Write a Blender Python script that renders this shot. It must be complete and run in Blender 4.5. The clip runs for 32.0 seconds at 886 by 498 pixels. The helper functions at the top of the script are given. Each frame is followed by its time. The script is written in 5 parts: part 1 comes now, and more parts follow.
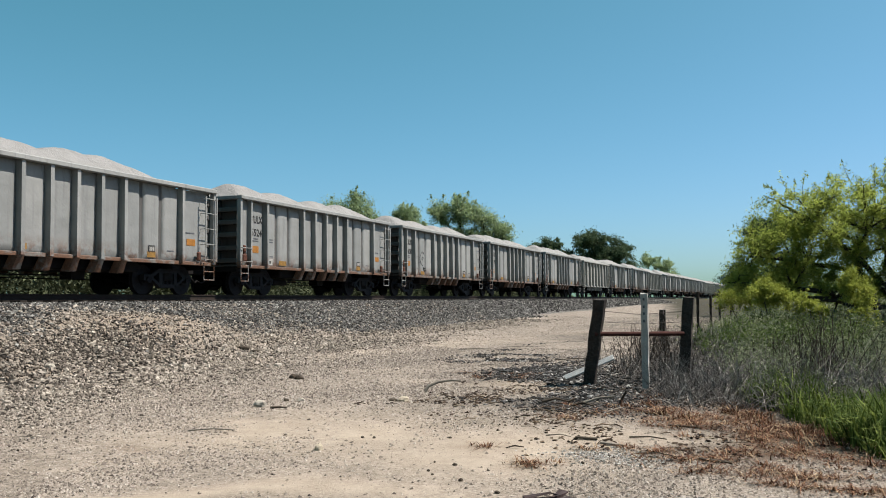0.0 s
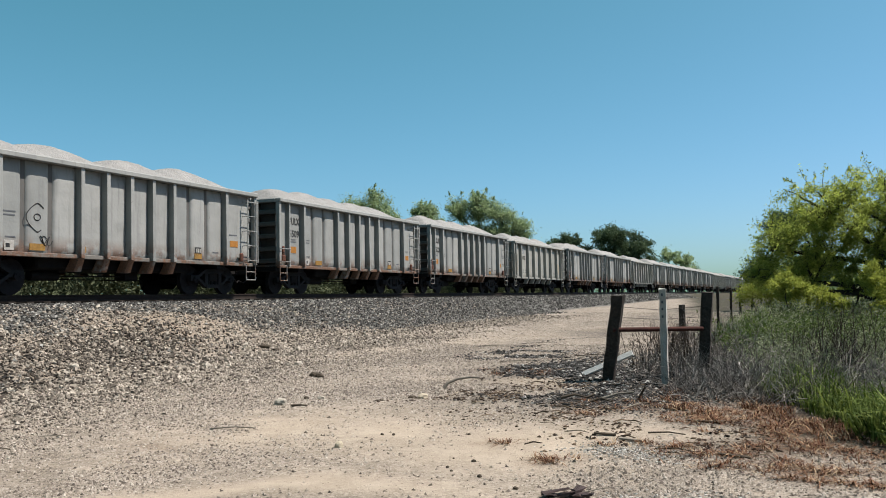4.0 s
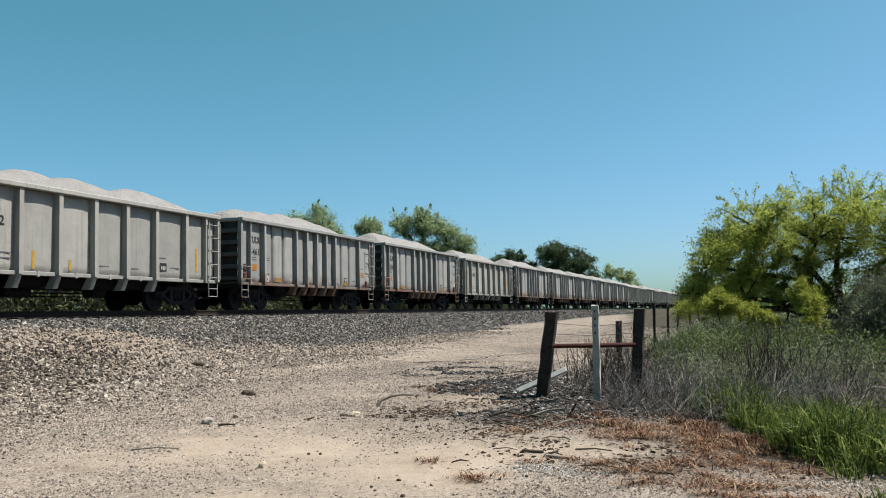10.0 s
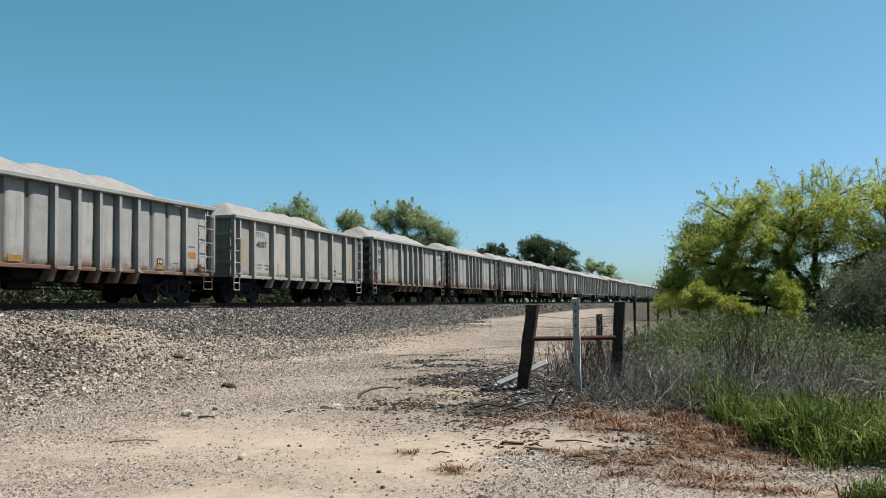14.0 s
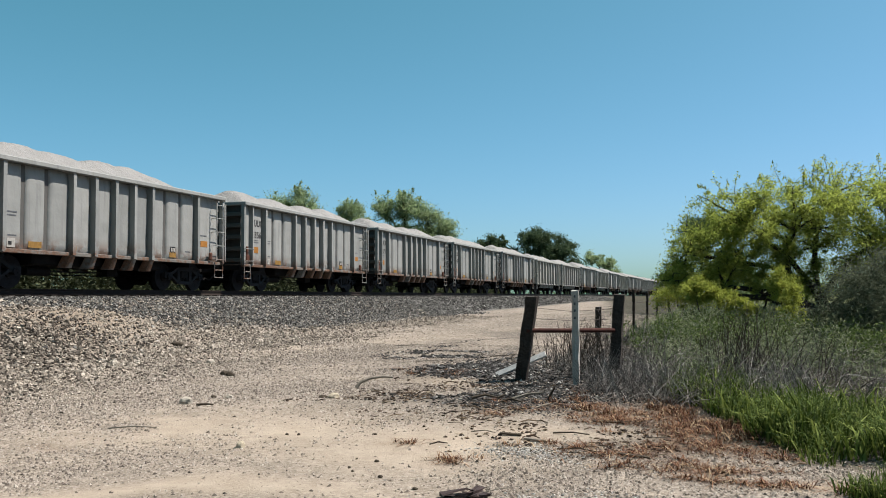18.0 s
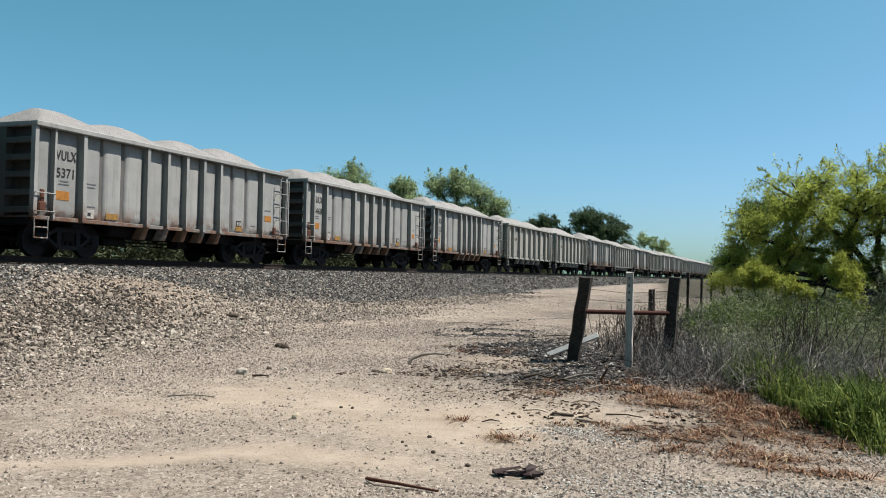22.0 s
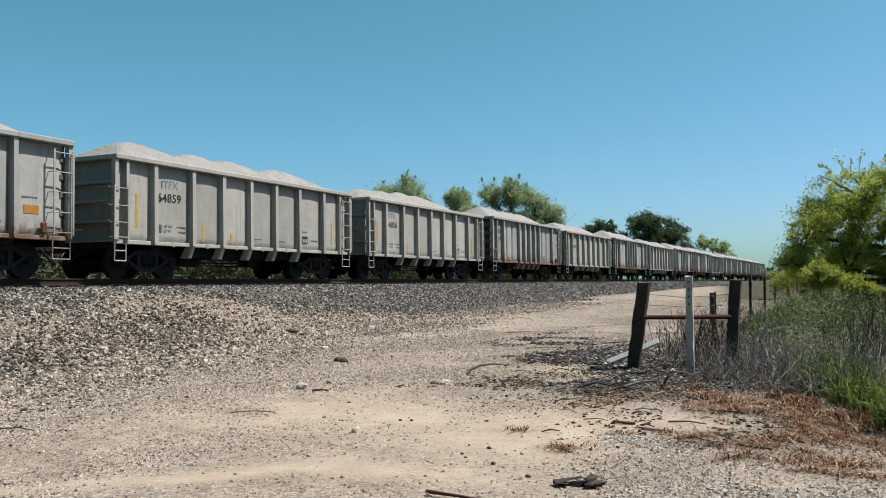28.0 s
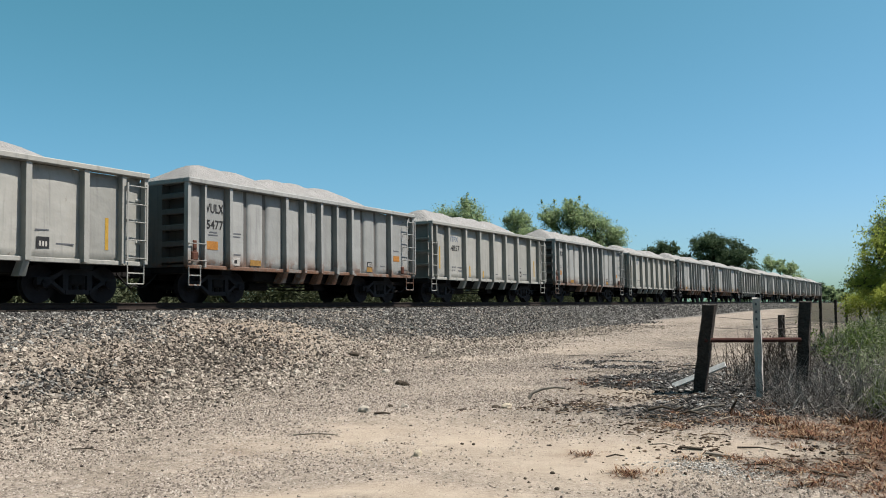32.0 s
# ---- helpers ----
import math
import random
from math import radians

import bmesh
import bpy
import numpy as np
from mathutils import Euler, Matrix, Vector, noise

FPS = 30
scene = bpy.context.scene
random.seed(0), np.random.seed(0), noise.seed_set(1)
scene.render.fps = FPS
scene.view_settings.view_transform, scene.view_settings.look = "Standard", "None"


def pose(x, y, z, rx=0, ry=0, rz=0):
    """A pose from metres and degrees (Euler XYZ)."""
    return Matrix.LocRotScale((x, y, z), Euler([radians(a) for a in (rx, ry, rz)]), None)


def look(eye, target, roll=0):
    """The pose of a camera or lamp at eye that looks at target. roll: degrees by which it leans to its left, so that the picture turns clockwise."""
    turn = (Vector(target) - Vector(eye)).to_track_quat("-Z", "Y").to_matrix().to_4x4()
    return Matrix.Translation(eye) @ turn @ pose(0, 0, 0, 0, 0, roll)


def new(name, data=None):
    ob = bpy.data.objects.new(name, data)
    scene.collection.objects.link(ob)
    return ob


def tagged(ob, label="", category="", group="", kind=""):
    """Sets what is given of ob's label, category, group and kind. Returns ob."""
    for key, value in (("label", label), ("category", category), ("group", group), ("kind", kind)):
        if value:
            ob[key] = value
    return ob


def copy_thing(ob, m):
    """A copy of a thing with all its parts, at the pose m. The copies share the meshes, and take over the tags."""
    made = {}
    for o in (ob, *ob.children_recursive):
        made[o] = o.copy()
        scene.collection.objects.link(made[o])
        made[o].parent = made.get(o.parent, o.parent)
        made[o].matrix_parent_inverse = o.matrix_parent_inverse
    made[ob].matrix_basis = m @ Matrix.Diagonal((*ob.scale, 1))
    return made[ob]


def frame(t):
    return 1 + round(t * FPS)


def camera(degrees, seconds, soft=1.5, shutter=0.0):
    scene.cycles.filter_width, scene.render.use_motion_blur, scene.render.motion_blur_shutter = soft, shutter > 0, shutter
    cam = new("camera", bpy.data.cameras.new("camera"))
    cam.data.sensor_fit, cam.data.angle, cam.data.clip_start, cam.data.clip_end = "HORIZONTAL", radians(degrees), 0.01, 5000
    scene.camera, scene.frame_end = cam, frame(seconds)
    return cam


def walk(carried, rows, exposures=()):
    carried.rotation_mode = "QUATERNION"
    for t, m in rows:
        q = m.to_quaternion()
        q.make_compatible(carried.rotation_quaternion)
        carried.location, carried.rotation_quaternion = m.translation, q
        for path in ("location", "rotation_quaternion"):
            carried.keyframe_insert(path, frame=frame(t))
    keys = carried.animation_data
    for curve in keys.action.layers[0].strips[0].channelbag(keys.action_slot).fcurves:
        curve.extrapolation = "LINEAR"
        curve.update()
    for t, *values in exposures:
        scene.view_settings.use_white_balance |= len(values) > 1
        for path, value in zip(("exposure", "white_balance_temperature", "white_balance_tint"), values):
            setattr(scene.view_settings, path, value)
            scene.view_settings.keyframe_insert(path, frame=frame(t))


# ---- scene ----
cam = camera(53.356, 32.0, soft=1.0)
PATH = [
    (0.0, pose(-0.007, -0.003, 1.597, 93.332, 0.416, 21.509)),
    (0.5, pose(-0.017, -0.011, 1.598, 93.186, 0.525, 21.825)),
    (1.0, pose(-0.001, -0.025, 1.597, 93.194, 0.599, 22.154)),
    (1.5, pose(0.020, -0.055, 1.606, 93.303, 0.687, 22.572)),
    (2.0, pose(0.030, -0.048, 1.608, 93.382, 0.900, 23.101)),
    (2.5, pose(0.036, -0.049, 1.603, 93.409, 0.984, 23.292)),
    (3.0, pose(0.037, -0.051, 1.611, 93.261, 0.979, 23.232)),
    (3.5, pose(0.027, -0.051, 1.604, 93.178, 0.935, 22.965)),
    (5.5, pose(0.082, 0.003, 1.604, 93.161, 1.015, 22.032)),
    (6.0, pose(0.092, 0.013, 1.604, 93.190, 0.857, 21.428)),
    (6.5, pose(0.112, 0.023, 1.605, 93.264, 0.563, 21.059)),
    (7.0, pose(0.142, 0.044, 1.602, 93.603, 0.323, 20.907)),
    (7.5, pose(0.170, 0.053, 1.605, 93.894, 0.481, 20.527)),
    (8.0, pose(0.183, 0.059, 1.608, 93.989, 0.650, 20.058)),
    (8.5, pose(0.187, 0.079, 1.603, 94.052, 0.773, 19.586)),
    (9.0, pose(0.197, 0.093, 1.598, 94.142, 0.893, 19.454)),
    (9.5, pose(0.195, 0.094, 1.608, 94.259, 1.044, 19.300)),
    (10.0, pose(0.194, 0.085, 1.610, 94.123, 0.991, 19.274)),
    (10.5, pose(0.202, 0.073, 1.613, 93.999, 0.997, 19.263)),
    (11.0, pose(0.196, 0.086, 1.603, 93.855, 0.991, 19.206)),
    (11.5, pose(0.192, 0.089, 1.603, 93.739, 1.008, 18.998)),
    (12.0, pose(0.199, 0.085, 1.600, 93.773, 1.142, 18.736)),
    (12.5, pose(0.204, 0.082, 1.600, 93.802, 1.059, 18.650)),
    (13.0, pose(0.192, 0.101, 1.594, 93.880, 0.913, 18.383)),
    (13.5, pose(0.195, 0.097, 1.600, 93.788, 0.916, 18.197)),
    (14.0, pose(0.199, 0.098, 1.593, 93.686, 0.868, 18.088)),
    (14.5, pose(0.198, 0.086, 1.598, 93.641, 0.691, 18.113)),
    (16.5, pose(0.200, 0.077, 1.599, 93.210, 0.243, 18.352)),
    (17.0, pose(0.193, 0.083, 1.596, 93.185, 0.146, 18.244)),
    (17.5, pose(0.194, 0.086, 1.595, 93.227, 0.212, 18.206)),
    (18.0, pose(0.195, 0.093, 1.593, 93.088, 0.152, 18.032)),
    (18.5, pose(0.192, 0.089, 1.598, 92.740, 0.115, 18.060)),
    (19.0, pose(0.195, 0.091, 1.588, 92.650, 0.268, 18.402)),
    (19.5, pose(0.192, 0.091, 1.595, 92.397, 0.422, 18.912)),
    (20.0, pose(0.193, 0.086, 1.594, 92.086, 0.500, 19.318)),
    (20.5, pose(0.184, 0.083, 1.581, 92.043, 0.072, 19.278)),
    (21.0, pose(0.166, 0.041, 1.603, 92.034, -0.714, 19.646)),
    (21.5, pose(0.147, 0.067, 1.596, 91.852, -1.203, 20.511)),
    (22.0, pose(0.142, 0.068, 1.594, 91.630, -1.186, 21.266)),
    (22.5, pose(0.141, 0.079, 1.591, 91.209, -0.634, 22.295)),
    (23.0, pose(0.130, 0.091, 1.594, 90.781, -0.119, 22.366)),
    (23.5, pose(0.146, 0.100, 1.590, 90.817, 0.300, 22.278)),
    (24.0, pose(0.151, 0.088, 1.584, 90.724, 0.554, 22.396)),
    (24.5, pose(0.164, 0.067, 1.591, 90.594, 0.726, 22.802)),
    (25.0, pose(0.157, 0.062, 1.588, 90.739, 0.782, 23.334)),
    (25.5, pose(0.160, 0.054, 1.597, 90.944, 0.646, 24.253)),
    (26.0, pose(0.156, 0.070, 1.594, 91.221, 0.680, 24.816)),
    (26.5, pose(0.154, 0.087, 1.589, 91.625, 0.560, 24.732)),
    (28.5, pose(0.172, 0.084, 1.603, 92.404, 0.627, 25.189)),
    (29.0, pose(0.157, 0.097, 1.591, 92.565, 0.597, 25.458)),
    (29.5, pose(0.160, 0.098, 1.594, 92.748, 0.660, 25.555)),
    (30.0, pose(0.144, 0.130, 1.594, 92.852, 0.511, 25.854)),
    (30.5, pose(0.150, 0.099, 1.600, 93.188, 0.624, 26.966)),
    (31.0, pose(0.157, 0.075, 1.599, 93.504, 0.680, 28.240)),
    (31.5, pose(0.148, 0.088, 1.595, 93.662, 0.667, 28.931)),
    (32.0, pose(0.151, 0.094, 1.596, 93.821, 0.748, 28.889)),
]
walk(cam, PATH)

# ---- light ----
SUN_TO = Vector((0.48, 0.24, 0.845)).normalized()
world = bpy.data.worlds.new("sky")
scene.world = world
world.use_nodes = True
wn = world.node_tree.nodes
sky = wn.new("ShaderNodeTexSky")
sky.sky_type, sky.sun_disc = "NISHITA", False
sky.sun_elevation = math.asin(SUN_TO.z)
sky.sun_rotation = math.atan2(SUN_TO.x, SUN_TO.y)
sky.air_density, sky.dust_density, sky.ozone_density, sky.altitude = 0.68, 1.3, 3.5, 0
wn["Background"].inputs["Strength"].default_value = 0.0864
# the camera's own rendering of a clear sky: each channel bent a little
parts, whole = wn.new("ShaderNodeSeparateColor"), wn.new("ShaderNodeCombineColor")
world.node_tree.links.new(sky.outputs[0], parts.inputs[0])
for k, (power, gain) in enumerate(((1.2, 0.55), (0.79, 1.205), (1.15, 0.695))):
    bend, scale = wn.new("ShaderNodeMath"), wn.new("ShaderNodeMath")
    bend.operation, scale.operation = "POWER", "MULTIPLY"
    bend.inputs[1].default_value, scale.inputs[1].default_value = power, gain
    world.node_tree.links.new(parts.outputs[k], bend.inputs[0])
    world.node_tree.links.new(bend.outputs[0], scale.inputs[0])
    world.node_tree.links.new(scale.outputs[0], whole.inputs[k])
world.node_tree.links.new(whole.outputs[0], wn["Background"].inputs["Color"])
sun = new("sun", bpy.data.lights.new("sun", "SUN"))
sun.data.energy, sun.data.angle, sun.data.color = 5.0, radians(0.55), (1.0, 0.955, 0.89)
sun.matrix_world = look((30, 20, 60), Vector((30, 20, 60)) - SUN_TO)
scene.view_settings.exposure = 0.94


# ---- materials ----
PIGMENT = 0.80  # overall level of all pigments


def shade(name, rough=0.8, metal=0.0, gloss=0.12):
    m = bpy.data.materials.new(name)
    m.use_nodes = True
    b = m.node_tree.nodes["Principled BSDF"]
    b.inputs["Roughness"].default_value, b.inputs["Metallic"].default_value = rough, metal
    b.inputs["Specular IOR Level"].default_value = gloss
    return m, m.node_tree.nodes, m.node_tree.links, b


def noise_of(n, l, scale, detail=4.0, vec=None, rough=0.6):
    t = n.new("ShaderNodeTexNoise")
    t.inputs["Scale"].default_value, t.inputs["Detail"].default_value, t.inputs["Roughness"].default_value = scale, detail, rough
    if vec is not None:
        l.new(vec, t.inputs["Vector"])
    return t.outputs["Fac"]


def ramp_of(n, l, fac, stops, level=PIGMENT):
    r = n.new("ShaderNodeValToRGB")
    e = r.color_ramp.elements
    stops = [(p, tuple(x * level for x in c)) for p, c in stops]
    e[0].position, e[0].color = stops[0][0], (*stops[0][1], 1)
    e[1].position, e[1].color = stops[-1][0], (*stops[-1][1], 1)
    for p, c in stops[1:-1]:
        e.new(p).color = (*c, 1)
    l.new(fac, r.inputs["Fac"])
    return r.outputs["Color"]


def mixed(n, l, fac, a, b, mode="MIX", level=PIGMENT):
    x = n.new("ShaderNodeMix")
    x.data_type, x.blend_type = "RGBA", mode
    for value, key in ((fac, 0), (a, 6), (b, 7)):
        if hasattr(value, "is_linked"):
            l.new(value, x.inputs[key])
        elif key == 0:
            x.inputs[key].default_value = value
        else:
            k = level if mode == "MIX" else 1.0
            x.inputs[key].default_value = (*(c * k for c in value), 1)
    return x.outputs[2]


def bumped(n, l, b, height, strength=0.4, distance=0.02):
    u = n.new("ShaderNodeBump")
    u.inputs["Strength"].default_value, u.inputs["Distance"].default_value = strength, distance
    l.new(height, u.inputs["Height"])
    l.new(u.outputs["Normal"], b.inputs["Normal"])


def coords(n, kind="Object"):
    return n.new("ShaderNodeTexCoord").outputs[kind]


def threshold(n, l, fac, lo, hi):
    r = n.new("ShaderNodeMapRange")
    r.inputs["From Min"].default_value, r.inputs["From Max"].default_value = lo, hi
    l.new(fac, r.inputs["Value"])
    return r.outputs["Result"]


def plain(name, dark, light, rough=0.8, metal=0.0, scale=6.0, bump=0.25, dist=0.01, fine=60.0):
    """Two colours mixed by a coarse and a fine noise, with relief."""
    m, n, l, b = shade(name, rough, metal)
    v = coords(n)
    a = noise_of(n, l, scale, 5, v)
    f = noise_of(n, l, fine, 3, v)
    c = ramp_of(n, l, a, [(0.3, dark), (0.7, light)])
    c = mixed(n, l, 0.35, c, ramp_of(n, l, f, [(0.3, tuple(x * 0.7 for x in dark)), (0.7, tuple(min(1, x * 1.2) for x in light))]))
    l.new(c, b.inputs["Base Color"])
    bumped(n, l, b, f, bump, dist)
    return m


def islands(name, cols, rough=0.85, spread=0.0, translucent=0.0):
    """A colour for every loose piece, out of a ramp."""
    m, n, l, b = shade(name, rough)
    g = n.new("ShaderNodeNewGeometry")
    c = ramp_of(n, l, g.outputs["Random Per Island"], cols)
    v = coords(n)
    f = noise_of(n, l, 0.6, 3, v)
    c = mixed(n, l, 0.6, c, mixed(n, l, f, tuple(0.5 for _ in range(3)), (1.25, 1.25, 1.2), level=1.0), "MULTIPLY")
    l.new(c, b.inputs["Base Color"])
    if translucent:
        t = n.new("ShaderNodeBsdfTranslucent")
        l.new(mixed(n, l, 1.0, c, (1.7, 1.75, 1.5), "MULTIPLY") if translucent > 0.6 else c, t.inputs["Color"])
        x = n.new("ShaderNodeMixShader")
        x.inputs[0].default_value = translucent
        l.new(b.outputs[0], x.inputs[1])
        l.new(t.outputs[0], x.inputs[2])
        l.new(x.outputs[0], n["Material Output"].inputs["Surface"])
    return m


def painted_steel(name, paint, rust_amount):
    """Weathered car paint: chalky base, vertical grime streaks, rust that gathers low on the sides."""
    m, n, l, b = shade(name, 0.62, 0.0, 0.3)
    v = coords(n)
    info = n.new("ShaderNodeObjectInfo")
    mp = n.new("ShaderNodeMapping")
    mp.inputs["Scale"].default_value = (9, 9, 0.5)
    l.new(v, mp.inputs["Vector"])
    streak = noise_of(n, l, 1.0, 4, mp.outputs[0])
    blot = noise_of(n, l, 1.3, 5, v)
    fine = noise_of(n, l, 40, 3, v)
    c = ramp_of(n, l, blot, [(0.3, tuple(x * 0.86 for x in paint)), (0.7, tuple(x * 1.07 for x in paint))])
    tone = ramp_of(n, l, info.outputs["Random"], [(0.0, (0.80, 0.81, 0.80)), (1.0, (1.08, 1.07, 1.05))], 1.0)
    c = mixed(n, l, 1.0, c, tone, "MULTIPLY")
    c = mixed(n, l, threshold(n, l, streak, 0.52, 0.8), c, tuple(x * 0.62 for x in paint))
    c = mixed(n, l, threshold(n, l, fine, 0.62, 0.8), c, tuple(x * 0.75 for x in paint))
    sep = n.new("ShaderNodeSeparateXYZ")
    geo = n.new("ShaderNodeNewGeometry")
    l.new(geo.outputs["Position"], sep.inputs[0])
    low = threshold(n, l, sep.outputs["Z"], 3.35, 2.80)
    vary = n.new("ShaderNodeMath")
    vary.operation = "MULTIPLY_ADD"
    l.new(info.outputs["Random"], vary.inputs[0])
    vary.inputs[1].default_value = 0.10
    l.new(noise_of(n, l, 2.6, 6, v, 0.7), vary.inputs[2])
    rn = threshold(n, l, vary.outputs[0], 0.67 - rust_amount, 0.77 - rust_amount)
    mul = n.new("ShaderNodeMath")
    mul.operation = "MULTIPLY"
    l.new(low, mul.inputs[0])
    l.new(rn, mul.inputs[1])
    rust = ramp_of(n, l, fine, [(0.3, (0.045, 0.026, 0.018)), (0.7, (0.20, 0.095, 0.05))])
    c = mixed(n, l, mul.outputs[0], c, rust)
    spot = threshold(n, l, noise_of(n, l, 5.5, 6, v, 0.75), 0.66, 0.74)
    c = mixed(n, l, spot, c, tuple(x * f for x, f in zip(paint, (0.55, 0.45, 0.38))))
    l.new(c, b.inputs["Base Color"])
    bumped(n, l, b, noise_of(n, l, 2.4, 3, v), 0.35, 0.06)
    return m


M_PAINT_V = painted_steel("weathered_grey_paint", (0.276, 0.275, 0.262), 0.18)
M_PAINT_I = painted_steel("weathered_cream_paint", (0.300, 0.292, 0.265), -0.03)
# Far darker than the side paint: the ends' shade is put into its colour.
M_END_V = painted_steel("weathered_shaded_end_paint", (0.092, 0.087, 0.08), 0.08)
# Next three: grimy steel, blackened further to carry the shade below the cars.
M_UNDER = plain("underframe_grime_and_shade", (0.006, 0.005, 0.005), (0.016, 0.014, 0.013), 0.85)
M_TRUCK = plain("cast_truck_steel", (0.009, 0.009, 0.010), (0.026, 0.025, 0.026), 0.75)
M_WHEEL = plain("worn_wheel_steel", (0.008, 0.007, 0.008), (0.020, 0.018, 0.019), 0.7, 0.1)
M_BLACK = plain("black_stencil_paint", (0.015, 0.015, 0.016), (0.035, 0.035, 0.035), 0.7)
M_FADED = plain("faded_grey_stencil", (0.075, 0.078, 0.085), (0.12, 0.122, 0.13), 0.7)
M_BLUE = plain("faded_blue_stencil", (0.10, 0.125, 0.17), (0.16, 0.19, 0.24), 0.7)
M_ORANGE = plain("orange_reflective_sheet", (0.20, 0.085, 0.02), (0.40, 0.175, 0.042), 0.6)
M_YELLOW = plain("yellow_reflective_sheet", (0.27, 0.16, 0.025), (0.44, 0.27, 0.05), 0.6)
M_DULL = plain("dirty_amber_sheet", (0.13, 0.07, 0.025), (0.34, 0.19, 0.05), 0.7, scale=9)
M_RAIL = plain("rail_steel", (0.016, 0.012, 0.010), (0.035, 0.025, 0.02), 0.7, 0.1)
M_TIE = plain("creosoted_tie_wood", (0.016, 0.013, 0.011), (0.045, 0.037, 0.03), 0.9, scale=3)
M_LOAD = plain("crushed_limestone_load", (0.215, 0.206, 0.196), (0.305, 0.293, 0.279), 0.95, scale=2.2, bump=0.9, dist=0.05, fine=28)
M_POST = plain("weathered_tie_post", (0.017, 0.014, 0.012), (0.064, 0.052, 0.044), 0.92, scale=7, bump=0.8, dist=0.03, fine=25)
M_WHITE = plain("chalky_white_post", (0.29, 0.27, 0.245), (0.45, 0.425, 0.385), 0.8, scale=5)
M_RUSTBAR = plain("rusted_pipe", (0.05, 0.022, 0.016), (0.13, 0.055, 0.035), 0.8)
M_BOARD = plain("bleached_board", (0.255, 0.238, 0.212), (0.442, 0.416, 0.383), 0.9, scale=9, bump=0.6)
M_WIRE = plain("rusty_wire", (0.05, 0.04, 0.035), (0.10, 0.08, 0.07), 0.7)
M_BARK = plain("dark_bark", (0.022, 0.017, 0.013), (0.07, 0.055, 0.043), 0.95, scale=8, bump=0.8, dist=0.03)
M_TWIG = islands("bleached_dead_twigs", [(0.0, (0.065, 0.055, 0.049)), (0.6, (0.17, 0.15, 0.137)), (1.0, (0.41, 0.375, 0.345))])
M_DRY = islands("russet_dry_grass", [(0.0, (0.045, 0.018, 0.010)), (0.45, (0.13, 0.056, 0.030)), (0.74, (0.23, 0.115, 0.062)), (1.0, (0.45, 0.34, 0.22))])
M_GRASS = islands("fresh_green_grass", [(0.0, (0.025, 0.042, 0.007)), (0.6, (0.080, 0.118, 0.020)), (1.0, (0.28, 0.33, 0.085))], translucent=0.25)
M_SAGE = islands("grey_green_weed_leaves", [(0.0, (0.08, 0.098, 0.055)), (0.55, (0.20, 0.228, 0.13)), (1.0, (0.38, 0.405, 0.26))], translucent=0.45)
M_MESQ = islands("yellow_green_mesquite_leaves", [(0.0, (0.14, 0.166, 0.036)), (0.5, (0.222, 0.256, 0.058)), (1.0, (0.32, 0.355, 0.10))], translucent=0.72)
M_LIME = islands("lime_young_leaves", [(0.0, (0.22, 0.25, 0.04)), (0.5, (0.34, 0.38, 0.065)), (1.0, (0.46, 0.50, 0.12))], translucent=0.5)
M_MID = islands("mid_green_leaves", [(0.0, (0.14, 0.19, 0.108)), (0.5, (0.22, 0.275, 0.162)), (1.0, (0.31, 0.365, 0.228))], translucent=0.62)
M_SHRUB = islands("grey_shrub_leaves", [(0.0, (0.07, 0.085, 0.052)), (0.55, (0.14, 0.16, 0.10)), (1.0, (0.25, 0.27, 0.185))], translucent=0.35)
M_DEEP = islands("dark_oak_leaves", [(0.0, (0.048, 0.076, 0.042)), (0.6, (0.09, 0.132, 0.07)), (1.0, (0.15, 0.20, 0.112))], translucent=0.4)
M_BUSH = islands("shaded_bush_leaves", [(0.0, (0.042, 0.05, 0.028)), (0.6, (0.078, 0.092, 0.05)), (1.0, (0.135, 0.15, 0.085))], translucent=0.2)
M_BALLAST = islands("grey_ballast_stone", [(0.0, (0.019, 0.017, 0.016)), (0.5, (0.078, 0.073, 0.068)), (0.82, (0.175, 0.166, 0.153)), (1.0, (0.39, 0.37, 0.34))])
M_TAN = islands("tan_gravel_stone", [(0.0, (0.085, 0.068, 0.057)), (0.3, (0.20, 0.162, 0.135)), (0.7, (0.335, 0.28, 0.235)), (1.0, (0.45, 0.395, 0.34))])
M_BANK = islands("brown_bank_stone", [(0.0, (0.045, 0.036, 0.030)), (0.38, (0.215, 0.178, 0.147)), (0.85, (0.37, 0.315, 0.26)), (1.0, (0.47, 0.41, 0.345))])
M_DARK = islands("dark_bank_stone", [(0.0, (0.02, 0.016, 0.013)), (0.6, (0.085, 0.07, 0.057)), (0.9, (0.24, 0.20, 0.165)), (1.0, (0.42, 0.37, 0.31))])
M_PALE = islands("pale_limestone_chips", [(0.0, (0.136, 0.128, 0.119)), (0.5, (0.323, 0.306, 0.281)), (1.0, (0.561, 0.535, 0.493))])
M_CHAR = islands("charred_rubble", [(0.0, (0.012, 0.011, 0.010)), (0.65, (0.052, 0.048, 0.045)), (0.92, (0.16, 0.15, 0.145)), (1.0, (0.47, 0.45, 0.42))])


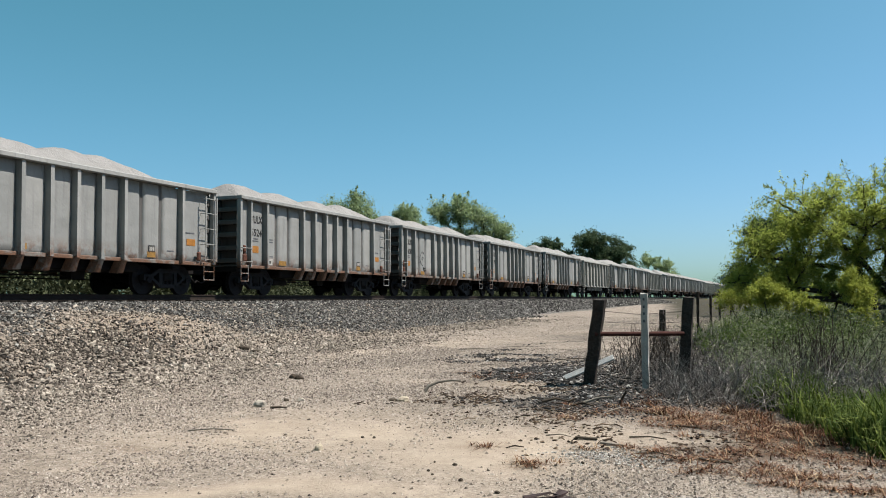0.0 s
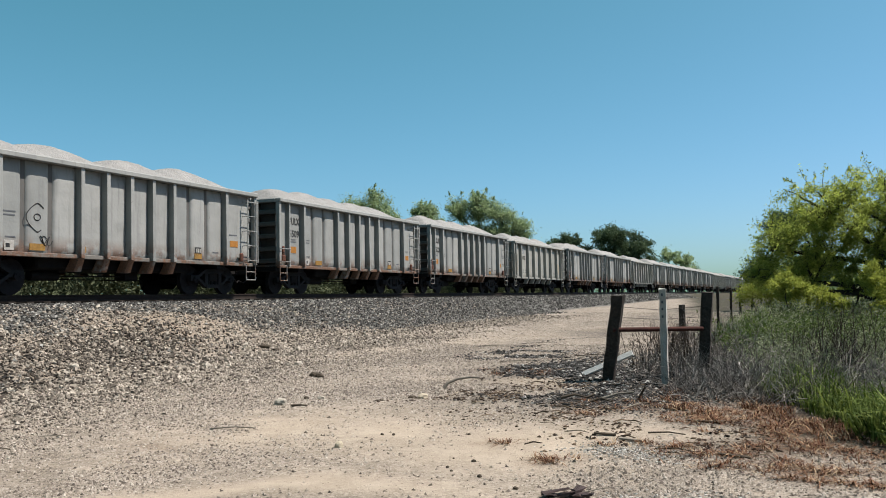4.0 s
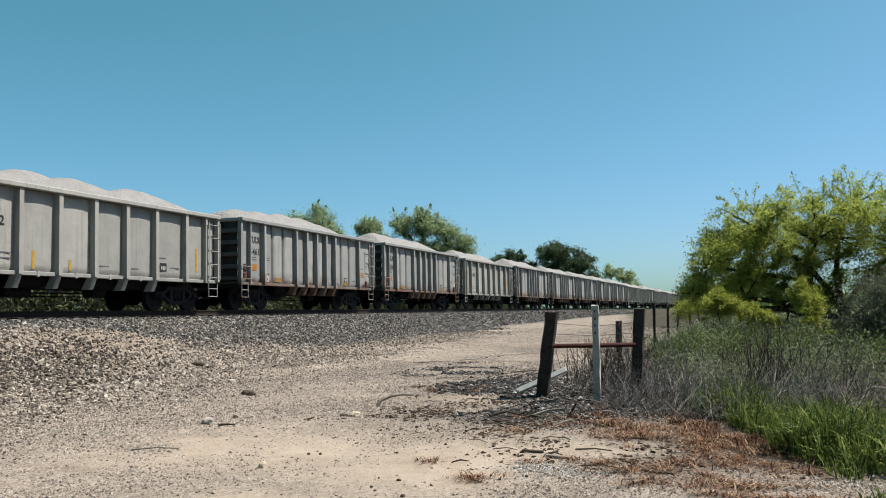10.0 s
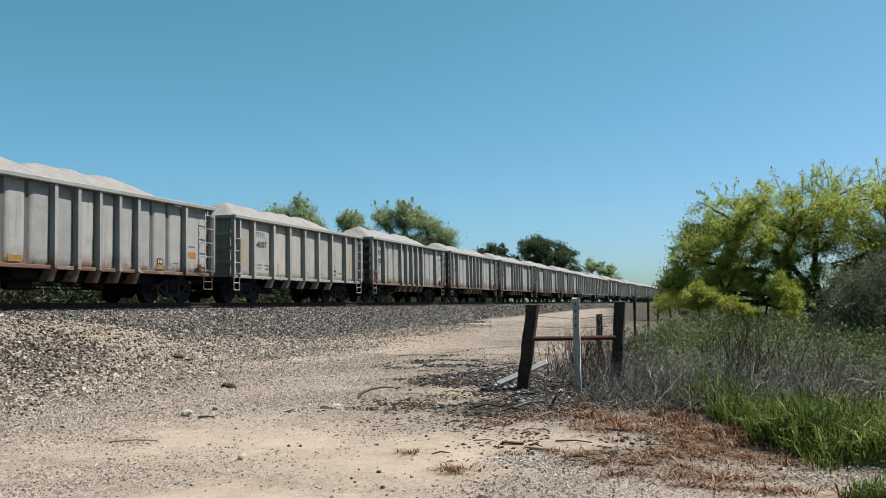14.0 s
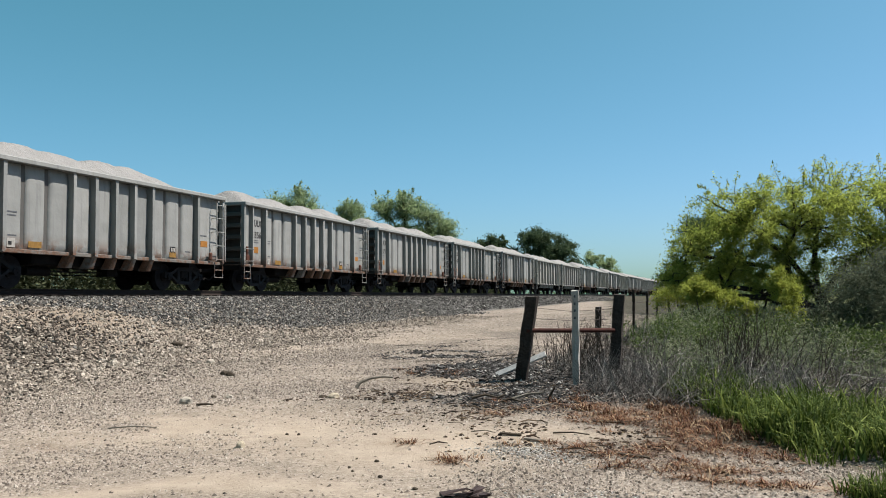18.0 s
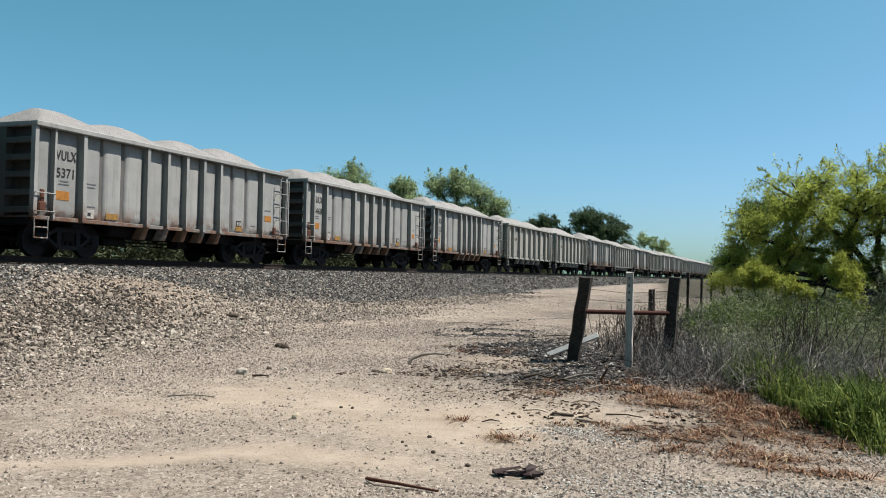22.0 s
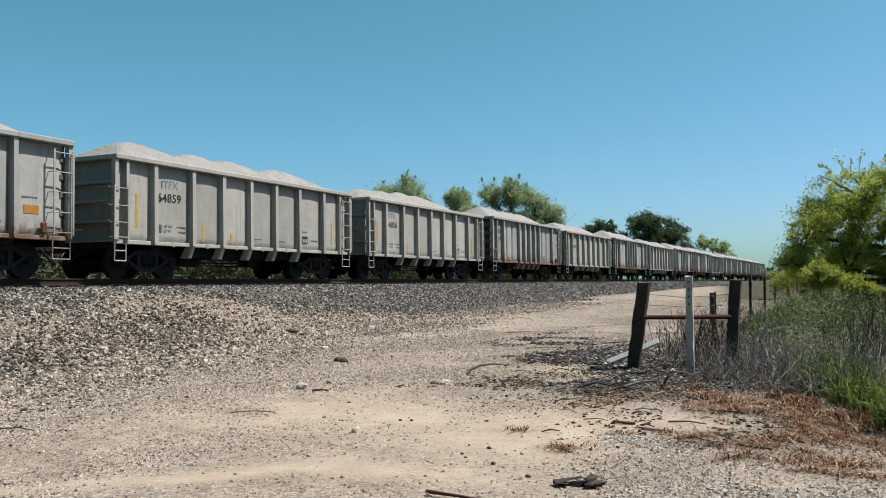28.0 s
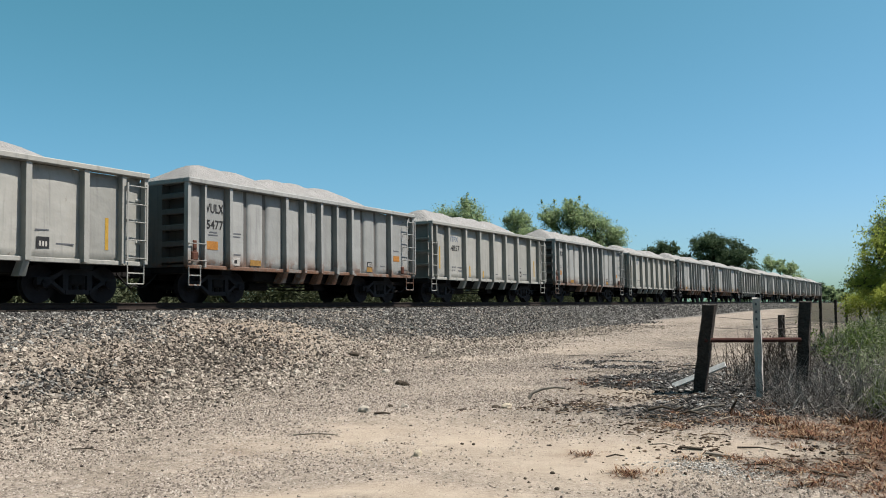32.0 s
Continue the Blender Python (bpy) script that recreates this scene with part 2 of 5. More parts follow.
def ground_material():
    m, n, l, b = shade("sandy_gravel_ground", 0.95)
    v = coords(n)

    def zone(key):
        a = n.new("ShaderNodeAttribute")
        a.attribute_name = key
        return a.outputs["Fac"]

    big = noise_of(n, l, 0.35, 5, v)
    mid = noise_of(n, l, 3.0, 6, v, 0.7)
    grit = noise_of(n, l, 38, 4, v, 0.75)
    vor = n.new("ShaderNodeTexVoronoi")
    vor.inputs["Scale"].default_value = 26
    l.new(v, vor.inputs["Vector"])
    small = n.new("ShaderNodeTexVoronoi")
    small.inputs["Scale"].default_value = 62
    l.new(v, small.inputs["Vector"])
    pebble = [(0.0, (0.042, 0.033, 0.028)), (0.35, (0.16, 0.127, 0.106)), (0.7, (0.305, 0.253, 0.21)), (1.0, (0.52, 0.46, 0.40))]
    one = n.new("ShaderNodeSeparateColor")
    l.new(vor.outputs["Color"], one.inputs[0])
    two = n.new("ShaderNodeSeparateColor")
    l.new(small.outputs["Color"], two.inputs[0])
    stones = mixed(n, l, 0.5, ramp_of(n, l, one.outputs[0], pebble), ramp_of(n, l, two.outputs[0], pebble))
    stones = mixed(n, l, 0.35, stones, ramp_of(n, l, grit, [(0.34, (0.04, 0.032, 0.025)), (0.5, (0.23, 0.19, 0.148)), (0.68, (0.46, 0.41, 0.34))]))
    stones = mixed(n, l, threshold(n, l, mid, 0.5, 0.72), stones, (0.345, 0.29, 0.237))
    sand = ramp_of(n, l, mid, [(0.3, (0.335, 0.268, 0.203)), (0.7, (0.44, 0.36, 0.28))])
    sand = mixed(n, l, threshold(n, l, grit, 0.62, 0.78), sand, (0.175, 0.138, 0.101))
    patch = ramp_of(n, l, noise_of(n, l, 0.9, 5, v, 0.65), [(0.36, (0.80, 0.78, 0.75)), (0.5, (1.0, 0.99, 0.98)), (0.68, (1.16, 1.14, 1.10))], 1.0)
    stones = mixed(n, l, 1.0, stones, patch, "MULTIPLY")
    crumb = n.new("ShaderNodeTexVoronoi")
    crumb.inputs["Scale"].default_value = 15
    l.new(v, crumb.inputs["Vector"])
    sand = mixed(n, l, threshold(n, l, crumb.outputs["Distance"], 0.16, 0.10), sand, (0.13, 0.10, 0.075))
    c = mixed(n, l, zone("sand"), stones, sand)
    dark = ramp_of(n, l, grit, [(0.32, (0.030, 0.027, 0.025)), (0.5, (0.105, 0.098, 0.091)), (0.72, (0.29, 0.272, 0.25))])
    c = mixed(n, l, zone("ballast"), c, dark)
    brown = ramp_of(n, l, grit, [(0.32, (0.09, 0.07, 0.052)), (0.5, (0.235, 0.186, 0.142)), (0.72, (0.39, 0.32, 0.25))])
    c = mixed(n, l, zone("mound"), c, brown)
    ash = ramp_of(n, l, grit, [(0.3, (0.013, 0.011, 0.010)), (0.55, (0.048, 0.042, 0.037)), (0.8, (0.17, 0.155, 0.14))])
    c = mixed(n, l, zone("litter"), c, ash)
    thatch = ramp_of(n, l, grit, [(0.34, (0.03, 0.014, 0.008)), (0.5, (0.12, 0.055, 0.026)), (0.68, (0.31, 0.21, 0.13))])
    c = mixed(n, l, zone("thatch"), c, thatch)
    soil = ramp_of(n, l, mid, [(0.3, (0.030, 0.026, 0.018)), (0.7, (0.075, 0.066, 0.044))])
    c = mixed(n, l, zone("verge"), c, soil)
    field = ramp_of(n, l, big, [(0.3, (0.083, 0.101, 0.037)), (0.7, (0.202, 0.202, 0.092))])
    c = mixed(n, l, zone("field"), c, field)
    l.new(c, b.inputs["Base Color"])
    bumped(n, l, b, grit, 0.7, 0.03)
    return m


M_GROUND = ground_material()


# ---- builders ----
RNG = np.random.RandomState(7)


def vnoise(x, y, scale, seed=0):
    """Smooth value noise, 0 to 1."""
    x, y = np.asarray(x, float) / scale + seed * 17.3, np.asarray(y, float) / scale - seed * 9.1
    i, j = np.floor(x), np.floor(y)
    fx, fy = x - i, y - j
    fx, fy = fx * fx * (3 - 2 * fx), fy * fy * (3 - 2 * fy)

    def h(a, b):
        s = np.sin(a * 127.1 + b * 311.7 + seed * 74.7) * 43758.5453
        return s - np.floor(s)

    return (h(i, j) * (1 - fx) + h(i + 1, j) * fx) * (1 - fy) + (h(i, j + 1) * (1 - fx) + h(i + 1, j + 1) * fx) * fy


def step(a, b, v):
    t = np.clip((v - a) / (b - a), 0, 1)
    return t * t * (3 - 2 * t)


TRACK_X, RAIL_TOP = -19.12, 1.84


def height(x, y):
    x, y = np.asarray(x, float), np.asarray(y, float)
    r = np.hypot(x, y)
    base = 0.025 * np.clip(r - 8, 0, 22) + 0.008 * np.clip(y - 30, 0, 60)
    u = -x
    toe = 12.5 + 1.5 * step(17, 30, y) + 0.5 * (vnoise(x, y, 4, 3) - 0.5)
    w = np.clip((u - toe) / (17.0 - toe), 0, 1)
    w2 = np.clip((25.0 - u) / (25.0 - 21.3), 0, 1)
    h = base + (1.58 - base) * (1 - (1 - w) ** 1.45) * (1 - (1 - w2) ** 1.3)
    off = (1 - step(16.6, 17.0, u) * step(21.6, 21.2, u))
    h = h + off * (0.05 * (vnoise(x, y, 1.7, 1) - 0.5) + 0.025 * (vnoise(x, y, 0.5, 2) - 0.5)) * np.where(r < 60, 1, 0)
    h = h + 0.22 * np.exp(-((x + 14.3) / 1.0) ** 2 - ((y - 17.3) / 2.3) ** 2) - 0.12 * np.exp(-((x + 13.4) / 0.8) ** 2 - ((y - 13.9) / 1.3) ** 2)
    rut = np.exp(-((x + 9.4 - 0.45 * (y - 18.5)) / 1.1) ** 2) * step(15, 18, y) * step(40, 30, y)
    return h - 0.05 * rut


def raw_mesh(name, verts, faces, smooth=False):
    """A mesh from arrays; faces all have the same number of corners."""
    me = bpy.data.meshes.new(name)
    verts, faces = np.asarray(verts, np.float32).reshape(-1, 3), np.asarray(faces, np.int32)
    me.vertices.add(len(verts))
    me.vertices.foreach_set("co", verts.ravel())
    k = faces.shape[1]
    me.loops.add(faces.size)
    me.loops.foreach_set("vertex_index", faces.ravel())
    me.polygons.add(len(faces))
    me.polygons.foreach_set("loop_start", np.arange(0, faces.size, k, dtype=np.int32))
    me.polygons.foreach_set("use_smooth", np.full(len(faces), smooth))
    me.update(calc_edges=True)
    me.validate()
    return me


def put(name, me, material, parent=None, label="", m=None):
    me.materials.append(material) if not me.materials else None
    ob = new(name, me)
    if parent is not None:
        ob.parent = parent
    if m is not None:
        ob.matrix_basis = m
    if label:
        ob["label"] = label
    return ob


def part(name, bm, material, parent=None, label="", m=None):
    me = bpy.data.meshes.new(name)
    bm.to_mesh(me)
    bm.free()
    return put(name, me, material, parent, label, m)


def box(bm, x0, x1, y0, y1, z0, z1, bev=0.0):
    r = bmesh.ops.create_cube(bm, size=1.0)
    vs = r["verts"]
    for v in vs:
        v.co = ((x0 + x1) / 2 + v.co.x * (x1 - x0), (y0 + y1) / 2 + v.co.y * (y1 - y0), (z0 + z1) / 2 + v.co.z * (z1 - z0))
    if bev:
        es = list({e for v in vs for e in v.link_edges})
        bmesh.ops.bevel(bm, geom=es, offset=bev, segments=1, affect="EDGES")
    return bm


def boxes(*args):
    bm = bmesh.new()
    for a in args:
        box(bm, *a)
    return bm


def rod(bm, a, b, r, seg=6, r2=None):
    a, b = Vector(a), Vector(b)
    d = b - a
    q = d.to_track_quat("Z", "Y").to_matrix().to_4x4()
    bmesh.ops.create_cone(bm, cap_ends=True, segments=seg, radius1=r, radius2=r if r2 is None else r2, depth=d.length, matrix=Matrix.Translation((a + b) / 2) @ q)
    return bm


def rods(pairs, r, seg=6):
    bm = bmesh.new()
    for a, b in pairs:
        rod(bm, a, b, r, seg)
    return bm


def tubes(paths, radii, sides=5):
    """Tapered tubes along polylines: arrays for raw_mesh."""
    V, F, off = [], [], 0
    ang = np.arange(sides) * 2 * np.pi / sides
    for pts, rad in zip(paths, radii):
        pts = np.asarray(pts, float)
        rad = np.broadcast_to(np.asarray(rad, float), (len(pts),))
        t = np.gradient(pts, axis=0)
        t /= np.linalg.norm(t, axis=1)[:, None] + 1e-9
        ref = np.where(np.abs(t[:, 2:3]) > 0.9, np.array([[1.0, 0, 0]]), np.array([[0, 0, 1.0]]))
        a = np.cross(t, ref)
        a /= np.linalg.norm(a, axis=1)[:, None] + 1e-9
        c = np.cross(t, a)
        ring = pts[:, None] + rad[:, None, None] * (np.cos(ang)[None, :, None] * a[:, None] + np.sin(ang)[None, :, None] * c[:, None])
        V.append(ring.reshape(-1, 3))
        i = np.arange(len(pts) - 1)[:, None] * sides + np.arange(sides)[None]
        j = np.arange(len(pts) - 1)[:, None] * sides + (np.arange(sides)[None] + 1) % sides
        F.append(np.stack([i, j, j + sides, i + sides], -1).reshape(-1, 4) + off)
        off += len(pts) * sides
    return np.concatenate(V), np.concatenate(F)


OCTA = np.array([(1, 0, 0), (-1, 0, 0), (0, 1, 0), (0, -1, 0), (0, 0, 1), (0, 0, -1)], float)
OCTF = np.array([(0, 2, 4), (2, 1, 4), (1, 3, 4), (3, 0, 4), (2, 0, 5), (1, 2, 5), (3, 1, 5), (0, 3, 5)])


def turned(rng, n):
    q = rng.normal(size=(n, 4))
    q /= np.linalg.norm(q, axis=1)[:, None]
    w, x, y, z = q.T
    return np.stack([np.stack([1 - 2 * (y * y + z * z), 2 * (x * y - w * z), 2 * (x * z + w * y)], -1),
                     np.stack([2 * (x * y + w * z), 1 - 2 * (x * x + z * z), 2 * (y * z - w * x)], -1),
                     np.stack([2 * (x * z - w * y), 2 * (y * z + w * x), 1 - 2 * (x * x + y * y)], -1)], 1)


def stones(name, pts, size, material, label, category, flat=0.65, seed=1, chips=False):
    """Loose stones on the ground: angular lumps, or chips half sunk in it, each of its own shape."""
    rng = np.random.RandomState(seed)
    n = len(pts)
    if chips:
        a = (rng.uniform(0, 6.28, n)[:, None] + np.arange(4) * 1.57 + rng.uniform(-0.4, 0.4, (n, 4)))
        r = size[:, None] * rng.uniform(0.6, 1.3, (n, 4))
        ring = np.stack([np.cos(a) * r, np.sin(a) * r, np.full((n, 4), -0.003)], -1)
        tip = np.stack([rng.uniform(-0.4, 0.4, n), rng.uniform(-0.4, 0.4, n), rng.uniform(0.6, 1.5, n) * flat], 1)[:, None] * size[:, None, None]
        v = np.concatenate([ring, tip], 1) + np.stack([pts[:, 0], pts[:, 1], height(pts[:, 0], pts[:, 1])], 1)[:, None]
        f = np.arange(n)[:, None, None] * 5 + np.array([[0, 1, 4], [1, 2, 4], [2, 3, 4], [3, 0, 4]])
        return tagged(put(name, raw_mesh(name, v, f.reshape(-1, 3)), material), label, category, kind="stuff")
    s = (OCTA[None] + rng.uniform(-0.35, 0.35, (n, 6, 3))) * rng.uniform(0.7, 1.3, (n, 1, 3)) * size[:, None, None]
    s = np.einsum("nij,nkj->nki", turned(rng, n), s)
    s[:, :, 2] *= flat
    z = height(pts[:, 0], pts[:, 1]) + size * flat * 0.35
    v = s + np.stack([pts[:, 0], pts[:, 1], z], 1)[:, None]
    f = OCTF[None] + 6 * np.arange(n)[:, None, None]
    ob = put(name, raw_mesh(name, v, f.reshape(-1, 3)), material)
    return tagged(ob, label, category, kind="stuff")


def leaf_mesh(name, pts, size, seed=1, long=1.6, droop=0.0):
    """Small folded leaves, each a bent quad of two halves."""
    rng = np.random.RandomState(seed)
    n = len(pts)
    size = np.broadcast_to(size, (n,)) * rng.uniform(0.6, 1.3, n)
    q = np.array([(0, -long, 0), (0.5, 0, 0.18), (0, long, 0), (-0.5, 0, 0.18)], float)
    v = np.einsum("nij,kj->nki", turned(rng, n), q) * size[:, None, None] + pts[:, None]
    f = np.arange(n)[:, None] * 4 + np.array([[0, 1, 2, 3]])
    tri = np.concatenate([f[:, [0, 1, 2]], f[:, [0, 2, 3]]])
    return raw_mesh(name, v, tri)


def blades(name, pts, length, width, lean, material, label, category, seed=1, rise=1.0, parent=None):
    """Grass blades or stalks: bent strips of two segments."""
    rng = np.random.RandomState(seed)
    n = len(pts)
    a = rng.uniform(0, 2 * np.pi, n)
    L = length * rng.uniform(0.55, 1.25, n)
    d = np.stack([np.cos(a), np.sin(a), np.zeros(n)], 1)
    s = np.stack([-np.sin(a), np.cos(a), np.zeros(n)], 1) * (width * rng.uniform(0.6, 1.4, n))[:, None]
    ln = lean * rng.uniform(0.2, 1.6, n)
    p0 = np.stack([pts[:, 0], pts[:, 1], height(pts[:, 0], pts[:, 1]) - 0.02], 1)
    up = np.array([0, 0, 1.0])
    p1 = p0 + d * (L * ln * 0.35)[:, None] + up * (L * 0.55 * rise)[:, None]
    p2 = p0 + d * (L * ln)[:, None] + up * (L * rise * np.clip(1 - 0.35 * ln, 0.15, 1))[:, None]
    v = np.stack([p0 - s, p0 + s, p1 - s * 0.8, p1 + s * 0.8, p2], 1)
    i = np.arange(n)[:, None] * 5
    f = np.concatenate([i + np.array([[0, 1, 3]]), i + np.array([[0, 3, 2]]), i + np.array([[2, 3, 4]])])
    ob = put(name, raw_mesh(name, v, f), material, parent)
    return tagged(ob, label, category, kind="stuff") if parent is None else ob


# ---- ground ----
def spread(lo, a, b, hi, fine, ratio):
    """Grid lines: fine from a to b, then ever wider out to lo and hi."""
    mid = list(np.arange(a, b + 1e-6, fine))
    left, right, s = [], [], fine
    while (left[-1] if left else a) > lo:
        s *= ratio
        left.append((left[-1] if left else a) - s)
    s = fine
    while (right[-1] if right else b) < hi:
        s *= ratio
        right.append((right[-1] if right else b) + s)
    return np.array(left[::-1] + mid + right)


# patches of dry grass: centre, spread and number of blades
DRY = [(-1.1, 9.05, 0.30, 0.11, 480), (-0.45, 8.55, 0.35, 0.09, 520), (-0.2, 9.4, 0.30, 0.22, 480), (0.25, 8.1, 0.30, 0.06, 360), (-0.4, 10.1, 0.30, 0.15, 260), (0.3, 9.4, 0.22, 0.22, 380), (-1.3, 11.3, 0.45, 0.28, 800), (-0.6, 11.2, 0.40, 0.30, 900), (-0.1, 10.6, 0.28, 0.25, 480), (-2.43, 8.22, 0.09, 0.05, 150), (-3.2, 8.95, 0.10, 0.05, 50), (-4.9, 15.6, 0.35, 0.25, 300), (-1.9, 12.0, 0.35, 0.25, 330), (-2.6, 11.0, 0.30, 0.12, 110), (1.0, 8.15, 0.12, 0.04, 70)]


def zones(x, y):
    """How far each kind of surface shows at a place, 0 to 1."""
    n1, n2 = vnoise(x, y, 2.2, 4), vnoise(x, y, 0.7, 5)
    wob = (n1 - 0.5) * 2.0 + (n2 - 0.5) * 0.7
    near = np.exp(-((y - 9.0 - 0.12 * (x + 4.5) + 0.5 * wob) / 1.55) ** 2) * step(-8.6, -6.0, x + wob) * step(-0.6, -2.2, x + 0.6 * wob)
    strip = np.exp(-((y - 6.75 + 1.0 * np.clip(-4.2 - x, 0, 3) + 0.2 * wob) / 0.36) ** 2) * step(-7, -5.5, x) * step(-1.5, -3, x)
    side = np.exp(-((x - 1.0) / 0.6) ** 2 - ((y - 8.15 + 0.15 * wob) / 0.28) ** 2) + 0.8 * np.exp(-((x + 1.4) / 0.9) ** 2 - ((y - 10.0 + 0.2 * wob) / 0.38) ** 2)
    d = x + 10.05 - 0.34 * (y - 18.5) + 0.5 * wob
    road = np.exp(-(d / 1.0) ** 2) * step(14.5, 17.5, y) * (0.3 + 0.7 * step(27, 21, y))
    verge_gap = np.exp(-((x + 4.2) / 0.9) ** 2 - ((y - 14.2 + wob * 0.3) / 0.7) ** 2)
    sand = np.clip(0.9 * near + 0.8 * strip + 0.9 * side + 0.5 * road + 0.7 * verge_gap, 0, 1) * (0.65 + 0.5 * n2)
    u = -x
    crest = step(12.9, 14.1, u + 0.45 * wob - 1.9 * np.exp(-((y - 16.3) / 3.0) ** 2) - 1.0 * step(16, 11, y))
    ballast = crest * step(25.5, 24, u)
    dark = np.exp(-((x + 12.7 + 0.3 * wob) / 0.8) ** 2 - ((y - 10.3) / 1.0) ** 2)
    ballast = np.maximum(ballast, np.clip(dark, 0, 0.85))
    mound = np.exp(-((x + 14.5 + 0.3 * wob) / 1.3) ** 2 - ((y - 17.2) / 2.7) ** 2) * 1.25
    mound = np.maximum(mound, 0.6 * np.exp(-((x + 13.0) / 1.7) ** 2 - ((y - 12.2) / 3.0) ** 2))
    lit = np.exp(-((x + 3.9) / 1.6) ** 2 - ((y - 16.8) / 3.3) ** 2) * 1.5 * (1 - 0.75 * verge_gap) * (0.3 + 0.7 * step(0.32, 0.62, n1 * 0.4 + n2 * 0.6))
    lit = np.maximum(lit, 0.9 * np.exp(-((x + 6.0 - 0.1 * (y - 19.5)) / 1.1) ** 2 - ((y - 19.5) / 3.0) ** 2) * step(0.40, 0.62, n1 * 0.3 + n2 * 0.7))
    lit = np.maximum(lit, 1.0 * np.exp(-((x + 2.6) / 2.0) ** 2 - ((y - 12.6) / 1.4) ** 2) * step(0.32, 0.6, n1 * 0.4 + n2 * 0.6))
    lit = np.maximum(lit, 0.6 * np.exp(-((x + 0.9) / 0.7) ** 2 - ((y - 9.5) / 0.5) ** 2) * step(0.4, 0.6, n2))
    lit = np.maximum(lit, step(-4.2, -2.4, x + wob * 0.5) * step(11.8, 13.4, y + wob * 0.5) * step(40, 30, y) * 0.95)
    lit = np.maximum(lit, 0.55 * step(-8.5, -5.5, x + wob) * step(21, 25, y) * step(150, 110, y) * step(0.25, 0.6, n1 * 0.5 + n2 * 0.5))
    thatch = np.zeros_like(n1)
    for a, b, sa, sb, _ in DRY:
        thatch = np.maximum(thatch, np.exp(-((x - a) / (1.6 * sa)) ** 2 - ((y - b) / (1.7 * sb)) ** 2))
    thatch = thatch * step(0.25, 0.6, 0.6 * n2 + 0.4 * vnoise(x, y, 0.3, 6))
    thatch = np.maximum(thatch, np.exp(-((x + 6.62) / 0.38) ** 2 - ((y - 7.57) / 0.10) ** 2) * step(0.2, 0.5, n2))
    verge = step(-1.8, 0.2, x + 0.35 * wob + 0.14 * (y - 13)) * step(9.4, 10.8, y + 0.5 * wob + 0.5 * np.clip(x, -2, 2))
    far = np.maximum(step(-2.6, 1.5, x + 0.6 * wob) * step(28, 45, y), step(25.0, 27.5, u))
    far = np.maximum(far, step(60, 110, np.hypot(x, y)) * step(5, 2, u))
    return dict(sand=np.clip(sand, 0, 1), ballast=np.clip(ballast, 0, 1), mound=np.clip(mound, 0, 1), litter=np.clip(lit, 0, 1), thatch=np.clip(0.45 * thatch, 0, 1), verge=np.clip(verge, 0, 1), field=np.clip(far, 0, 1))


def ground():
    xs, ys = spread(-1800, -22, 7, 1800, 0.16, 1.16), spread(-1500, 3, 34, 2600, 0.16, 1.13)
    gx, gy = np.meshgrid(xs, ys)
    x, y = gx.ravel(), gy.ravel()
    nx, ny = len(xs), len(ys)
    i = (np.arange(ny - 1)[:, None] * nx + np.arange(nx - 1)[None]).ravel()
    me = raw_mesh("ground", np.stack([x, y, height(x, y)], 1), np.stack([i, i + 1, i + 1 + nx, i + nx], 1), True)
    for key, value in zones(x, y).items():
        a = me.attributes.new(key, "FLOAT", "POINT")
        a.data.foreach_set("value", value.astype(np.float32))
    tagged(put("ground", me, M_GROUND), "sandy gravel ground with a ballast embankment", "ground", kind="structure")


ground()


# ---- track ----
def track():
    top = tagged(new("railway_track"), "single railway track of rusty steel rails on wooden ties", "railway track", kind="structure")
    top.location = (TRACK_X, 0, 0)
    z = RAIL_TOP
    prof = [(-0.07, z - 0.17), (0.07, z - 0.17), (0.07, z - 0.155), (0.012, z - 0.13), (0.012, z - 0.045), (0.037, z - 0.035), (0.037, z - 0.006), (0.028, z), (-0.028, z), (-0.037, z - 0.006), (-0.037, z - 0.035), (-0.012, z - 0.045), (-0.012, z - 0.13), (-0.07, z - 0.155)]
    for side in (-1, 1):
        bm = bmesh.new()
        a = [bm.verts.new((side * 0.755 + px, -400, pz)) for px, pz in prof]
        b = [bm.verts.new((side * 0.755 + px, 900, pz)) for px, pz in prof]
        for k in range(len(prof)):
            bm.faces.new((a[k], a[(k + 1) % len(prof)], b[(k + 1) % len(prof)], b[k]))
        part("rail", bm, M_RAIL, top, "rusty steel rail")
    bm = boxes((-1.3, 1.3, -0.115, 0.115, z - 0.34, z - 0.172, 0.012))
    tie = part("tie", bm, M_TIE, top)
    tie.location = (0, 0, 0)
    rng = np.random.RandomState(3)
    for k in range(1, 290):
        o = new("tie", tie.data)
        o.parent = top
        o.location, o.rotation_euler = (rng.uniform(-0.03, 0.03), k * 0.52, rng.uniform(-0.012, 0.006)), (0, 0, rng.uniform(-0.015, 0.015))


track()

# ---- train ----
CAR_PITCH, BODY = 13.533, 12.16
CAR_V_POSTS = (1.73, 4.29, 5.21, 6.12, 7.01, 7.91, 10.48)
CAR_V_CREASES = (2.55, 3.40, 8.77, 9.62)
CAR_I_POSTS = (1.53, 3.11, 4.50, 5.89, 7.26, 8.66, 10.23)


